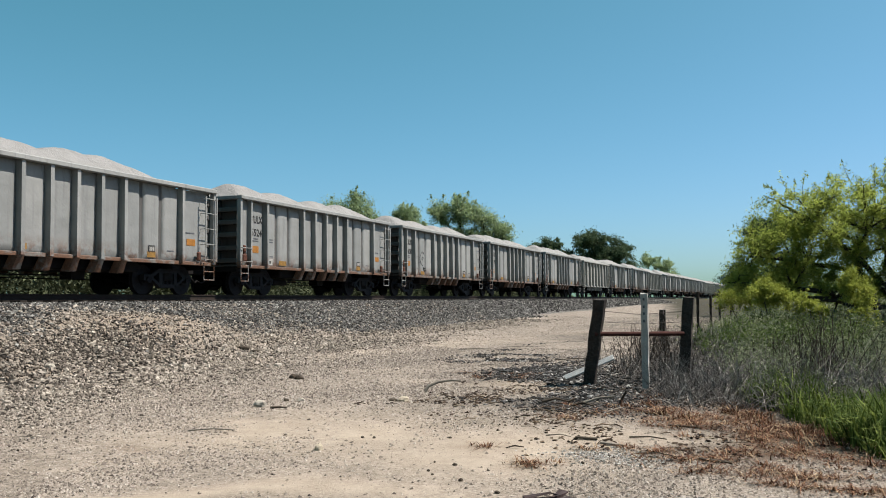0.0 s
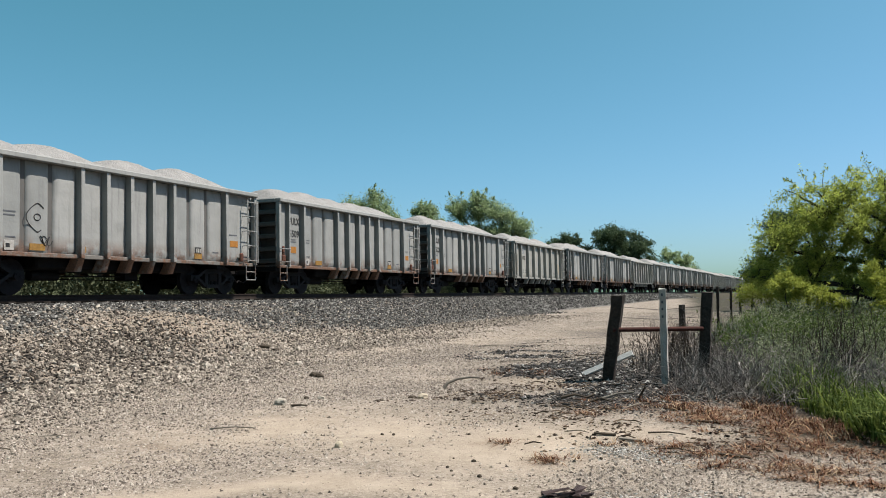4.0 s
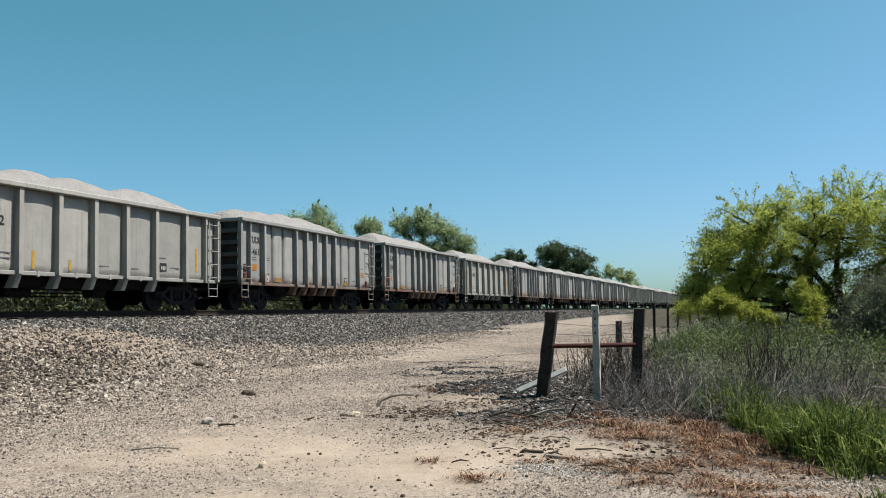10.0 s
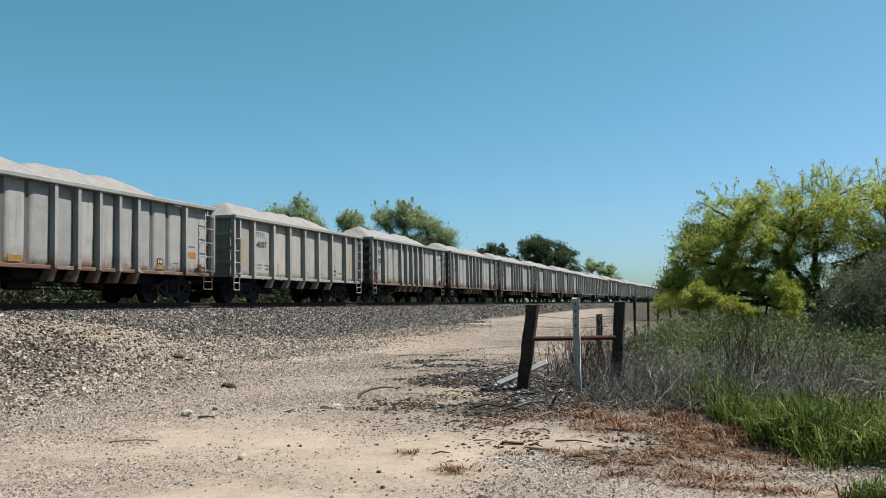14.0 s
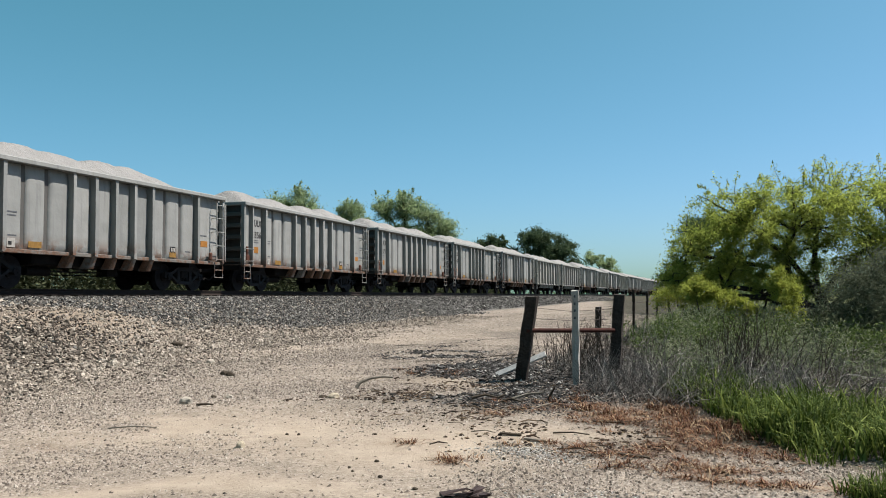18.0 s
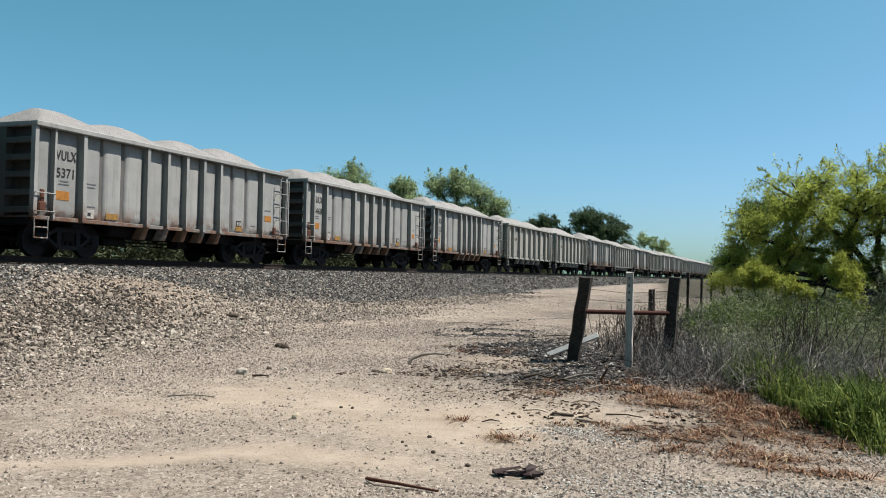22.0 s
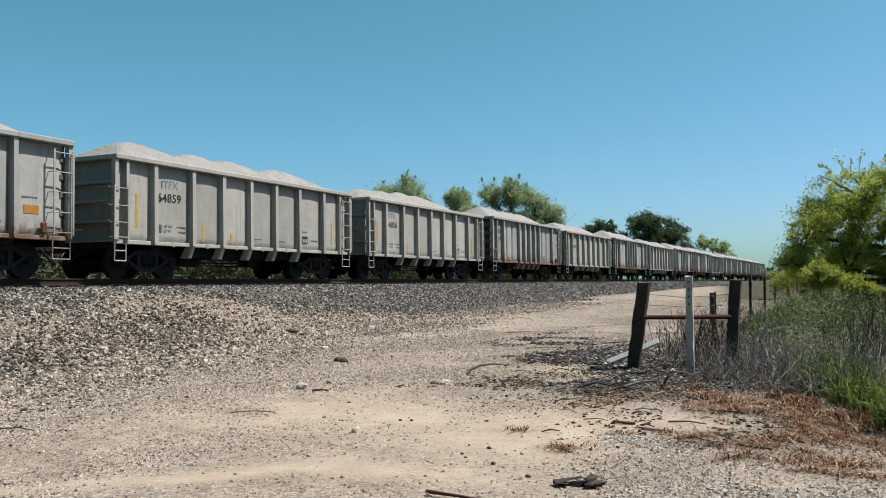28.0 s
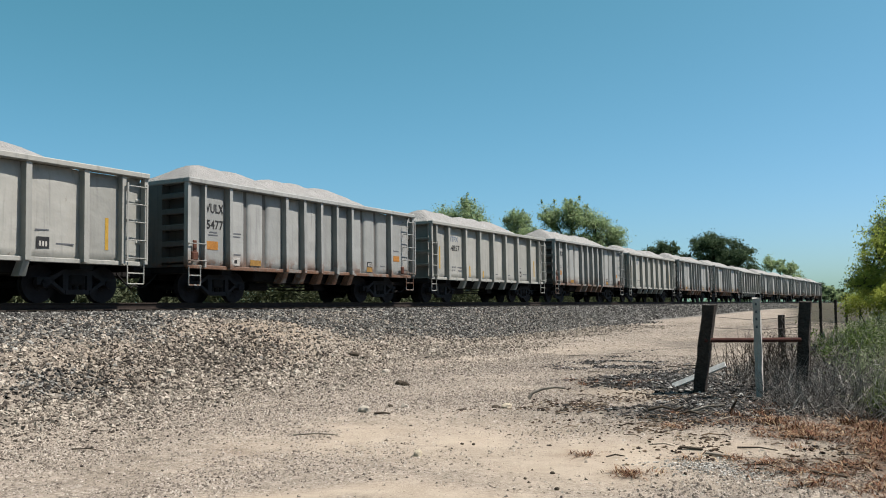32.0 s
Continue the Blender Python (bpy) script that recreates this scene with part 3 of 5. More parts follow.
def bulged(y0, y1, z0, z1, side, depth, wave, flat=False, dented=0.5):
    """One pressed side sheet, bellied outwards a little by the load, with shallow dents."""
    nu, nv = 16, 20
    u, v = np.meshgrid(0.5 - 0.5 * np.cos(np.linspace(0, 1, nu + 1) * np.pi), np.linspace(0, 1, nv + 1))
    q = 2 * u - 1
    across = 1 - 0.45 * q * q if flat else (1 - np.abs(q) ** 9.0) * (1 - 0.06 * q * q)
    e = across * step(1.0, 0.86, v) * step(0.0, 0.05, v)
    dent = 0.012 * vnoise(u * (y1 - y0) + wave * 3, v * (z1 - z0), 0.55, 31) + 0.006 * vnoise(u * (y1 - y0) + wave, v * (z1 - z0), 0.22, 33)
    x = 1.328 + depth * e - (0.2 if flat else dented) * dent * e
    pts = np.stack([side * x, y0 + (y1 - y0) * u, z0 + (z1 - z0) * v], -1).reshape(-1, 3)
    i = (np.arange(nv)[:, None] * (nu + 1) + np.arange(nu)[None]).ravel()
    f = np.stack([i, i + 1, i + nu + 2, i + nu + 1], 1)
    return raw_mesh("side_sheet", pts, f if side > 0 else f[:, ::-1], True)


def truck(car, y, paint):
    """Two-axle truck: bolster, side frames with springs, wheelsets."""
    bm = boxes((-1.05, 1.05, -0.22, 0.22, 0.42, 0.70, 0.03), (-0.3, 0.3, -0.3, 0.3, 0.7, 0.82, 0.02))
    t = part("truck", bm, M_UNDER, car, "cast steel truck, grime and shade in its black")
    t.location = (0, y, 0)
    for s in (-1, 1):
        x0, x1 = (0.90, 1.04) if s > 0 else (-1.04, -0.90)
        bm = bmesh.new()
        top = [(-1.12, 0.60), (-0.75, 0.62), (-0.42, 0.80), (0.42, 0.80), (0.75, 0.62), (1.12, 0.60)]
        low = [(-1.12, 0.42), (-0.72, 0.44), (-0.30, 0.20), (0.30, 0.20), (0.72, 0.44), (1.12, 0.42)]
        for c in range(5):
            if c == 2:
                quads = [((-0.42, 0.66), (0.42, 0.66), (0.42, 0.80), (-0.42, 0.80)), ((-0.34, 0.20), (0.34, 0.20), (0.34, 0.31), (-0.34, 0.31)), ((-0.42, 0.31), (-0.27, 0.31), (-0.27, 0.66), (-0.42, 0.66)), ((0.27, 0.31), (0.42, 0.31), (0.42, 0.66), (0.27, 0.66))]
            elif c in (1, 3):
                q = -1 if c == 1 else 1
                quads = [((q * 0.75, 0.50), (q * 0.42, 0.69), (q * 0.42, 0.80), (q * 0.75, 0.62)), ((q * 0.72, 0.44), (q * 0.36, 0.20), (q * 0.36, 0.30), (q * 0.72, 0.54))]
            else:
                quads = [(low[c], low[c + 1], top[c + 1], top[c])]
            for q4 in quads:
                va = [bm.verts.new((x0, p[0], p[1])) for p in q4]
                vb = [bm.verts.new((x1, p[0], p[1])) for p in q4]
                bm.faces.new(va), bm.faces.new(vb)
                for k in range(4):
                    bm.faces.new((va[k], va[(k + 1) % 4], vb[(k + 1) % 4], vb[k]))
        bmesh.ops.recalc_face_normals(bm, faces=bm.faces)
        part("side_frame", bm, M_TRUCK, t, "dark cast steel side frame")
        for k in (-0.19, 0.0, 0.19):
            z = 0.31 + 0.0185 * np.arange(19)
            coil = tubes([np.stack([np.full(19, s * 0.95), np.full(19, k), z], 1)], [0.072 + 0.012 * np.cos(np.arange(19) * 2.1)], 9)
            put("coil_spring", raw_mesh("coil_spring", *coil, True), M_UNDER, t, "coil spring, grime and shade in its black")
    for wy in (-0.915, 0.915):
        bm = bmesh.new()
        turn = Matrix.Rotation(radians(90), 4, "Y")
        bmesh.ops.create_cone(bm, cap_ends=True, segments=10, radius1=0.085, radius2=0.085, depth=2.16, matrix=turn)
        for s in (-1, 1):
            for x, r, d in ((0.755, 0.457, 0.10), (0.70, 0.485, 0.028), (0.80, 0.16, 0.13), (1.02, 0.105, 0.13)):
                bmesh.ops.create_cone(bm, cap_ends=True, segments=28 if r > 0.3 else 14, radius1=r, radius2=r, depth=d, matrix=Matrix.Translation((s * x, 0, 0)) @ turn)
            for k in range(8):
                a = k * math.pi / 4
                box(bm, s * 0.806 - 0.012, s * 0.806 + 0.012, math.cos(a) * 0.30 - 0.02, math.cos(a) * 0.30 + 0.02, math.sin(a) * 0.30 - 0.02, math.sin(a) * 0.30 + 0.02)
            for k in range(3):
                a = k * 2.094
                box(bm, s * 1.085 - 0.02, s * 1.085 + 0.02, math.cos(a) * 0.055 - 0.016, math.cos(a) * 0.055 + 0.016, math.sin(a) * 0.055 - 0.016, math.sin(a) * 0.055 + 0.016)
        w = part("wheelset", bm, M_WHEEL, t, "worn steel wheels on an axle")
        w.location = (0, wy, 0.457)
    return t


def lettering(text, x, y, z, size, material, parent, name="lettering", squeeze=1.0, end=False):
    cu = bpy.data.curves.new(name, "FONT")
    cu.body, cu.size, cu.extrude = text, size, 0.0015
    cu.space_character, cu.offset = 1.06, size * 0.02
    tmp = bpy.data.objects.new("tmp", cu)
    me = bpy.data.meshes.new_from_object(tmp)
    bpy.data.objects.remove(tmp)
    bpy.data.curves.remove(cu)
    m = pose(x, y, z, 90, 0, 0 if end else 90) @ Matrix.Diagonal((squeeze, 1, 1, 1))
    me.transform(m)
    return put(name, me, material, parent)


def ladder(car, paint, y0, y1, x, zs, name="ladder"):
    bm = bmesh.new()
    s = 1 if x > 0 else -1
    for y in (y0, y1):
        box(bm, min(x, x - s * 0.02), max(x, x - s * 0.02), y - 0.025, y + 0.025, zs[0] - 0.06, zs[-1] + 0.08)
    for z in zs:
        rod(bm, (x - s * 0.01, y0, z), (x - s * 0.01, y1, z), 0.014)
        for y in (y0, y1):
            rod(bm, (s * 1.36, y, z), (x, y, z), 0.012)
    return part(name, bm, paint, car, "steel ladder")


def stirrup(car, paint, y0, y1, s):
    x = s * 1.52
    b = rods([((x, y0, 1.02), (x, y0, 0.47)), ((x, y1, 1.02), (x, y1, 0.47)), ((x, y0, 0.47), (x, y1, 0.47)), ((x, y0, 0.74), (x, y1, 0.74))], 0.017)
    return part("stirrup_step", b, paint, car, "bent steel step below the sill")


def gondola(kind):
    """A loaded ore gondola: rail-top origin under its leading end, body along +y."""
    V = kind == "V"
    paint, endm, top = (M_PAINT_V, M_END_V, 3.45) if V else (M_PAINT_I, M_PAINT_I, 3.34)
    posts = CAR_V_POSTS if V else CAR_I_POSTS
    car = new("gondola_car")
    zb, zt = 1.02, top - 0.14
    E = BODY
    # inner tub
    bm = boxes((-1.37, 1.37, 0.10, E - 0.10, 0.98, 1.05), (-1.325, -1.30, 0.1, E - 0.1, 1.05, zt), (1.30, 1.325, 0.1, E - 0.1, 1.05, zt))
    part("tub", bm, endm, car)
    for s in (-1, 1):
        b = boxes((1.36 if s > 0 else -1.60, 1.60 if s > 0 else -1.36, 0.0, E, zt, top, 0.02))
        part("top_chord", b, paint, car)
        b = boxes((1.35 if s > 0 else -1.47, 1.47 if s > 0 else -1.35, 0.12, E - 0.12, 0.93, 1.04, 0.012))
        part("side_sill", b, M_RUSTY if V else paint, car, "rust-stained side sill" if V else "")
        edges = [0.10] + sorted(posts + (CAR_V_CREASES if V else ())) + [E - 0.10]
        for k, (a, b2) in enumerate(zip(edges, edges[1:])):
            ga = 0.055 if a in posts else 0.07
            gb = 0.055 if b2 in posts else 0.07
            put("side_sheet", bulged(a + ga, b2 - gb, zb, zt, s, 0.07, k * 1.7 + s, not V, 2.0 if 3 < k < 9 else 0.5), paint, car)
        for k, y in enumerate(posts):
            w = 0.062 if V else 0.075
            bm = bmesh.new()
            x0, xt, xb = 1.32, 1.55, 1.57
            prof = [(x0, zb - 0.06), (xb, zb - 0.06), (xb, zb + 0.1), (xt, zt), (x0, zt)]
            va = [bm.verts.new((s * px, y - w, pz)) for px, pz in prof]
            vb = [bm.verts.new((s * px, y + w, pz)) for px, pz in prof]
            bm.faces.new(va), bm.faces.new(vb)
            for j in range(5):
                bm.faces.new((va[j], va[(j + 1) % 5], vb[(j + 1) % 5], vb[j]))
            bmesh.ops.recalc_face_normals(bm, faces=bm.faces)
            part("side_post", bm, paint, car)
            if 0 < k < 6:
                h0, h1 = (0.10, 0.17) if V else (0.075, 0.10)
                bm = bmesh.new()
                ring = [[(1.52, y - h0, 0.955), (1.52, y + h0, 0.955), (1.30, y + h1, 0.955), (1.30, y - h1, 0.955)], [(1.36, y - h0 * 1.25, 0.60), (1.36, y + h0 * 1.25, 0.60), (1.10, y + h1, 0.60), (1.10, y - h1, 0.60)]]
                vs = [[bm.verts.new((s * p[0], p[1], p[2])) for p in r] for r in ring]
                bm.faces.new(vs[0]), bm.faces.new(vs[1])
                for j in range(4):
                    bm.faces.new((vs[0][j], vs[0][(j + 1) % 4], vs[1][(j + 1) % 4], vs[1][j]))
                bmesh.ops.recalc_face_normals(bm, faces=bm.faces)
                # Darker rust-stained paint on grey cars: stakes' shade partly put into colour.
                part("floor_stake", bm, M_RUSTY if V else paint, car)
    # ends
    for e in (0, 1):
        f = (lambda q: q) if e == 0 else (lambda q: E - q)

        def yb(a, b):
            a, b = f(a), f(b)
            return (min(a, b), max(a, b))

        part("end_sheet", boxes((-1.33, 1.33, *yb(0.30, 0.33), 1.0, zt)), endm, car, "weathered steel end wall")
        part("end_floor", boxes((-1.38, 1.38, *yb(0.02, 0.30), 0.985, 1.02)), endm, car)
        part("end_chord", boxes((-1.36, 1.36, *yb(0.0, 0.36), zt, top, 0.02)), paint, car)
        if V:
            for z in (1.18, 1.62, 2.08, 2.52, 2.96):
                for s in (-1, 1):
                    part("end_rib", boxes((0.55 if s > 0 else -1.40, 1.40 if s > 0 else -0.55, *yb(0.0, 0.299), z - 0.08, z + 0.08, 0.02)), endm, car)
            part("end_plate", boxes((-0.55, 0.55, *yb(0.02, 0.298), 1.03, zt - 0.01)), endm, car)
        else:
            for z in (1.55, 2.1, 2.62):
                part("end_rib", boxes((-1.40, 1.40, *yb(0.10, 0.299), z - 0.05, z + 0.05, 0.02)), endm, car)
        for s in (-1, 1):
            part("corner_post", boxes((1.40 if s > 0 else -1.54, 1.54 if s > 0 else -1.40, *yb(0.02, 0.14), 0.98, zt)), paint, car)
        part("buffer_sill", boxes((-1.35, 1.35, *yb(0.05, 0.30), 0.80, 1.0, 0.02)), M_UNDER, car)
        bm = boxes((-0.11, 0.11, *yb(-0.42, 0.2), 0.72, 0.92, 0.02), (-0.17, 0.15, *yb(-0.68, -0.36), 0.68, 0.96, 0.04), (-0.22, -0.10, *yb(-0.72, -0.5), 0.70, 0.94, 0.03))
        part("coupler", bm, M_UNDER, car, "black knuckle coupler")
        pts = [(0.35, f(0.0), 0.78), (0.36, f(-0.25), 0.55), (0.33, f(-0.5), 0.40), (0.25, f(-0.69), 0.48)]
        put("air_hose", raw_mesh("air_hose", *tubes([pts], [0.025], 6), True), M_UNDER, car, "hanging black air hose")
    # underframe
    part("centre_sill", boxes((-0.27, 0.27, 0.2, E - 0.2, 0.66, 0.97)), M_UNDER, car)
    # Added black block that stands for the shadowed space between the trucks.
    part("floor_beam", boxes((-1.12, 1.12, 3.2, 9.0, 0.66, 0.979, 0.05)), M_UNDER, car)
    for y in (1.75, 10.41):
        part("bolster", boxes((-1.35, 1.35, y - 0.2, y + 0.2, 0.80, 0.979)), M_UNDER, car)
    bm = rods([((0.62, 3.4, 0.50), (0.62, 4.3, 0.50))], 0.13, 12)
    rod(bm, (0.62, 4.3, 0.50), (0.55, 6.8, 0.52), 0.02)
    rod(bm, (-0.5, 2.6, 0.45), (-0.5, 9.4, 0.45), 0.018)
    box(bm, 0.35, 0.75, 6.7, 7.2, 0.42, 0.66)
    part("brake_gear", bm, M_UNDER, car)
    truck(car, 1.75, paint)
    truck(car, 10.41, paint)
    return car, paint, zb, zt, top


M_RUSTY = painted_steel("rust_stained_paint", (0.19, 0.172, 0.152), 0.22)


def gondola_grey():
    car, paint, zb, zt, top = gondola("V")
    E = BODY
    for s, flip in ((1, False), (-1, True)):
        g = (lambda q: q) if not flip else (lambda q: E - q)

        def yy(a, b):
            return (min(g(a), g(b)), max(g(a), g(b)))

        part("edge_post", boxes((1.37 if s > 0 else -1.545, 1.545 if s > 0 else -1.37, *yy(0.665, 0.735), zb - 0.05, zt)), paint, car)
        ladder(car, paint, *yy(11.52, 12.10), s * 1.62, (1.12, 1.62, 2.12, 2.62, 3.10))
        stirrup(car, paint, *yy(11.55, 12.08), s)
        stirrup(car, paint, *yy(0.08, 0.52), s)
        x = s * 1.60
        for z in (1.15, 1.62):
            part("grab_iron", rods([((x, g(0.05), z), (x, g(0.68), z)), ((x, g(0.05), z), (s * 1.5, g(0.05), z)), ((x, g(0.68), z), (s * 1.5, g(0.68), z))], 0.014), paint, car)
        part("brake_bracket", boxes((s * 1.50 - 0.05, s * 1.50 + 0.05, *yy(0.20, 0.44), 1.16, 1.40, 0.03), (s * 1.49 - 0.03, s * 1.49 + 0.03, *yy(0.26, 0.40), 1.40, 1.72, 0.02)), M_RUSTBAR, car, "rusty brake bracket")
        part("tie_down", boxes((s * 1.50 - 0.04, s * 1.50 + 0.04, *yy(11.22, 11.40), 1.08, 1.36, 0.03)), M_RUSTBAR, car, "rusty tie-down bracket")
        xs = (1.3985, 1.4015) if s > 0 else (-1.4015, -1.3985)
        if s > 0:
            part("placard", boxes((*xs, *yy(0.84, 1.34), 1.50, 1.74)), M_ORANGE, car, "orange reflective sheet")
            part("placard", boxes((*xs, *yy(10.82, 11.25), 1.55, 1.76)), M_ORANGE, car, "orange reflective sheet")
            for a, b in ((2.72, 3.20), (4.37, 4.56), (7.09, 7.27), (9.0, 9.36)):
                part("sill_marker", boxes((*xs, *yy(a, b), 1.10, 1.27)), M_DULL, car, "dirty amber reflector")
            part("data_panel", boxes((*xs, *yy(9.03, 9.33), 1.24, 1.46)), M_BLACK, car, "black stencilled data panel")
            part("tack_board", boxes((*xs, *yy(1.98, 2.26), 1.08, 1.32)), M_BOARD, car, "pale routing board")
            part("routing_card", boxes((xs[1], xs[1] + 0.002, *yy(2.02, 2.14), 1.14, 1.24)), M_BLACK, car, "dark card on the board")
            for q in (0.04, 0.12, 0.20):
                part("data_mark", boxes((xs[1], xs[1] + 0.002, *yy(9.05 + q, 9.05 + q + 0.05), 1.30, 1.42)), M_WHITE, car)
            bars = [(1.0, 1.30, 2.00), (0.95, 1.33, 1.92), (1.93, 2.3, 2.02), (1.95, 2.28, 1.93), (10.75, 11.2, 1.95), (2.0, 2.3, 1.40), (9.9, 10.2, 1.33)]
            for a, b, z in bars:
                part("stencil_line", boxes((*xs, *yy(a, b), z - 0.016, z + 0.016)), M_FADED, car)
    return car


def gondola_cream():
    car, paint, zb, zt, top = gondola("I")
    E = BODY
    for s, flip in ((1, False), (-1, True)):
        g = (lambda q: q) if not flip else (lambda q: E - q)

        def yy(a, b):
            return (min(g(a), g(b)), max(g(a), g(b)))

        part("edge_post", boxes((1.37 if s > 0 else -1.545, 1.545 if s > 0 else -1.37, *yy(0.42, 0.52), zb - 0.05, zt)), paint, car)
        ladder(car, paint, *yy(11.42, 12.05), s * 1.62, (1.12, 1.58, 2.04, 2.50, 2.96))
        ladder(car, paint, *yy(-0.04, 0.45), s * 1.60, (1.10, 1.50, 1.95, 2.42))
        stirrup(car, paint, *yy(11.5, 12.03), s)
        stirrup(car, paint, *yy(0.02, 0.42), s)
        part("edge_post", boxes((1.37 if s > 0 else -1.545, 1.545 if s > 0 else -1.37, *yy(11.30, 11.42), zb - 0.05, zt)), paint, car)
        xs = (1.3985, 1.4015) if s > 0 else (-1.4015, -1.3985)
        for y in (2.32, 3.8, 5.2, 6.58, 7.96):
            part("drain_lug", boxes((s * 1.45 - 0.03, s * 1.45 + 0.03, *yy(y - 0.045, y + 0.045), 0.90, 1.06, 0.01)), paint, car)
        if s > 0:
            for a, z0, z1 in ((0.93, 1.40, 2.34), (3.68, 1.12, 1.60), (5.02, 1.12, 1.42), (10.95, 1.3, 2.1)):
                part("marker_strip", boxes((*xs, *yy(a - 0.05, a + 0.05), z0, z1)), M_YELLOW, car, "yellow reflective strip")
            part("data_panel", boxes((*xs, *yy(8.98, 9.32), 1.25, 1.52)), M_BLACK, car, "black stencilled data panel")
            for q in (0.04, 0.12, 0.20):
                part("data_mark", boxes((xs[1], xs[1] + 0.002, *yy(9.01 + q, 9.01 + q + 0.05), 1.30, 1.42)), M_WHITE, car)
            lettering("LD LMT", 1.4, 2.0, 1.46, 0.11, M_FADED, car, squeeze=0.9)
            lettering("LT WT", 1.4, 2.0, 1.32, 0.11, M_FADED, car, squeeze=0.9)
            bars = [(1.70, 1.92, 1.52), (1.70, 1.92, 1.46), (1.70, 1.92, 1.40), (1.70, 1.92, 1.34), (2.52, 2.92, 1.50), (2.58, 2.92, 1.36), (8.95, 9.3, 1.68), (9.5, 10.0, 1.38), (6.2, 6.6, 1.30), (7.6, 7.95, 1.28)]
            for a, b, z in bars:
                part("stencil_line", boxes((*xs, *yy(a, b), z - 0.016, z + 0.016)), M_FADED, car)
    part("brake_platform", boxes((-0.4, 0.4, -0.3, 0.0, 1.30, 1.34)), paint, car)
    for p, q in (((-0.9, -0.02, 2.2), (-0.9, -0.02, 1.1)), ((0.9, -0.06, 2.45), (1.4, -0.06, 2.45)), ((0.9, -0.06, 2.0), (1.4, -0.06, 2.0)), ((0.9, -0.06, 1.55), (1.4, -0.06, 1.55))):
        part("grab_iron", rods([(p, q)], 0.016), paint, car)
    return car


def heap_mesh(seed, top):
    """Crushed stone dropped in overlapping cones, sloping to the chords."""
    rng = np.random.RandomState(seed)
    nu, nv = 22, 92
    x, y = np.meshgrid(np.linspace(-1.345, 1.345, nu + 1), np.linspace(0.35, BODY - 0.35, nv + 1))
    z = np.full_like(x, top - 0.22)
    k = rng.randint(4, 6)
    cy = np.linspace(1.9, rng.uniform(7.8, 9.8), k) + rng.uniform(-0.3, 0.3, k)
    for c in cy:
        px, pz = rng.uniform(-0.2, 0.2), top + rng.uniform(0.84, 1.0)
        d = np.hypot((x - px) * 0.92, (y - c) * 0.62)
        z = np.maximum(z, pz - 0.58 * np.sqrt(d * d + 0.24))
    edge = np.minimum(1.345 - np.abs(x), np.minimum(y - 0.35, BODY - 0.35 - y))
    z = np.minimum(z, top - 0.06 + 0.62 * edge)
    z += 0.03 * (vnoise(x, y, 0.35, seed) - 0.5) + 0.02 * (vnoise(x, y, 0.12, seed + 1) - 0.5)
    n1 = nu + 1
    i = (np.arange(nv)[:, None] * n1 + np.arange(nu)[None]).ravel()
    pts = np.stack([x, y, z], -1).reshape(-1, 3)
    return raw_mesh("stone_load", pts, np.stack([i, i + 1, i + 1 + n1, i + n1], 1), True)


# the run of cars, leading end first: kind and stencilled number
RUN = [("V", ""), ("V", "5519"), ("V", "5524"), ("V", "5400"), ("V", "5509"), ("V", "5523"), ("I", "64802"), ("V", "5461"), ("V", "5536"), ("I", "64807"), ("V", "5422"), ("V", "5356"), ("V", "5371"), ("V", "5468"), ("V", "5533"), ("I", "64859"), ("I", "64856"), ("V", "5477"), ("I", "64857"),
       ("V", ""), ("I", ""), ("V", ""), ("V", ""), ("I", ""), ("V", ""), ("V", ""), ("V", ""), ("V", ""), ("V", "")]
FIRST = -2
CARS, LOADS = [], []


def train():
    protos = {"V": gondola_grey(), "I": gondola_cream()}
    heaps = {k: [heap_mesh(s, 3.45 if k == "V" else 3.34) for s in range(11, 17)] for k in "VI"}
    words = {"V": "weathered grey steel gondola car heaped with crushed stone, black lettering", "I": "cream painted steel gondola car with yellow strips, heaped with stone"}
    used = {"V": False, "I": False}
    for n, (kind, number) in enumerate(RUN):
        car = protos[kind]
        if used[kind]:
            car = copy_thing(protos[kind], pose(TRACK_X, 0, RAIL_TOP))
        used[kind] = True
        tagged(car, words[kind], "gondola car", "gondola cars of the train")
        CARS.append((car, n + FIRST))
        me = heaps[kind][(n * 5 + n // 3) % 6]
        load = put("stone_load", me, M_LOAD)
        tagged(load, "heaped load of pale grey crushed stone in a gondola", "stone load", "stone loads of the train")
        LOADS.append((load, n + FIRST))
    for (car, k), (kind, number) in zip(CARS, RUN):
        if kind == "V":
            lettering("VULX", 1.4, 0.85, 2.56, 0.36, M_BLACK, car, squeeze=0.75)
            if number:
                lettering(number, 1.4, 0.87, 2.10, 0.35, M_BLACK, car, squeeze=0.92)
            lettering("VULX", -0.45, 0.018, 2.9, 0.16, M_BLACK, car, end=True)
        else:
            lettering("ITFX", 1.4, 1.88, 2.60, 0.31, M_BLUE, car, squeeze=1.05)
            if number:
                lettering(number, 1.4, 1.74, 2.20, 0.34, M_BLACK, car, squeeze=1.08)
            lettering("ITFX", -0.6, 0.295, 2.95, 0.15, M_BLACK, car, end=True)


train()
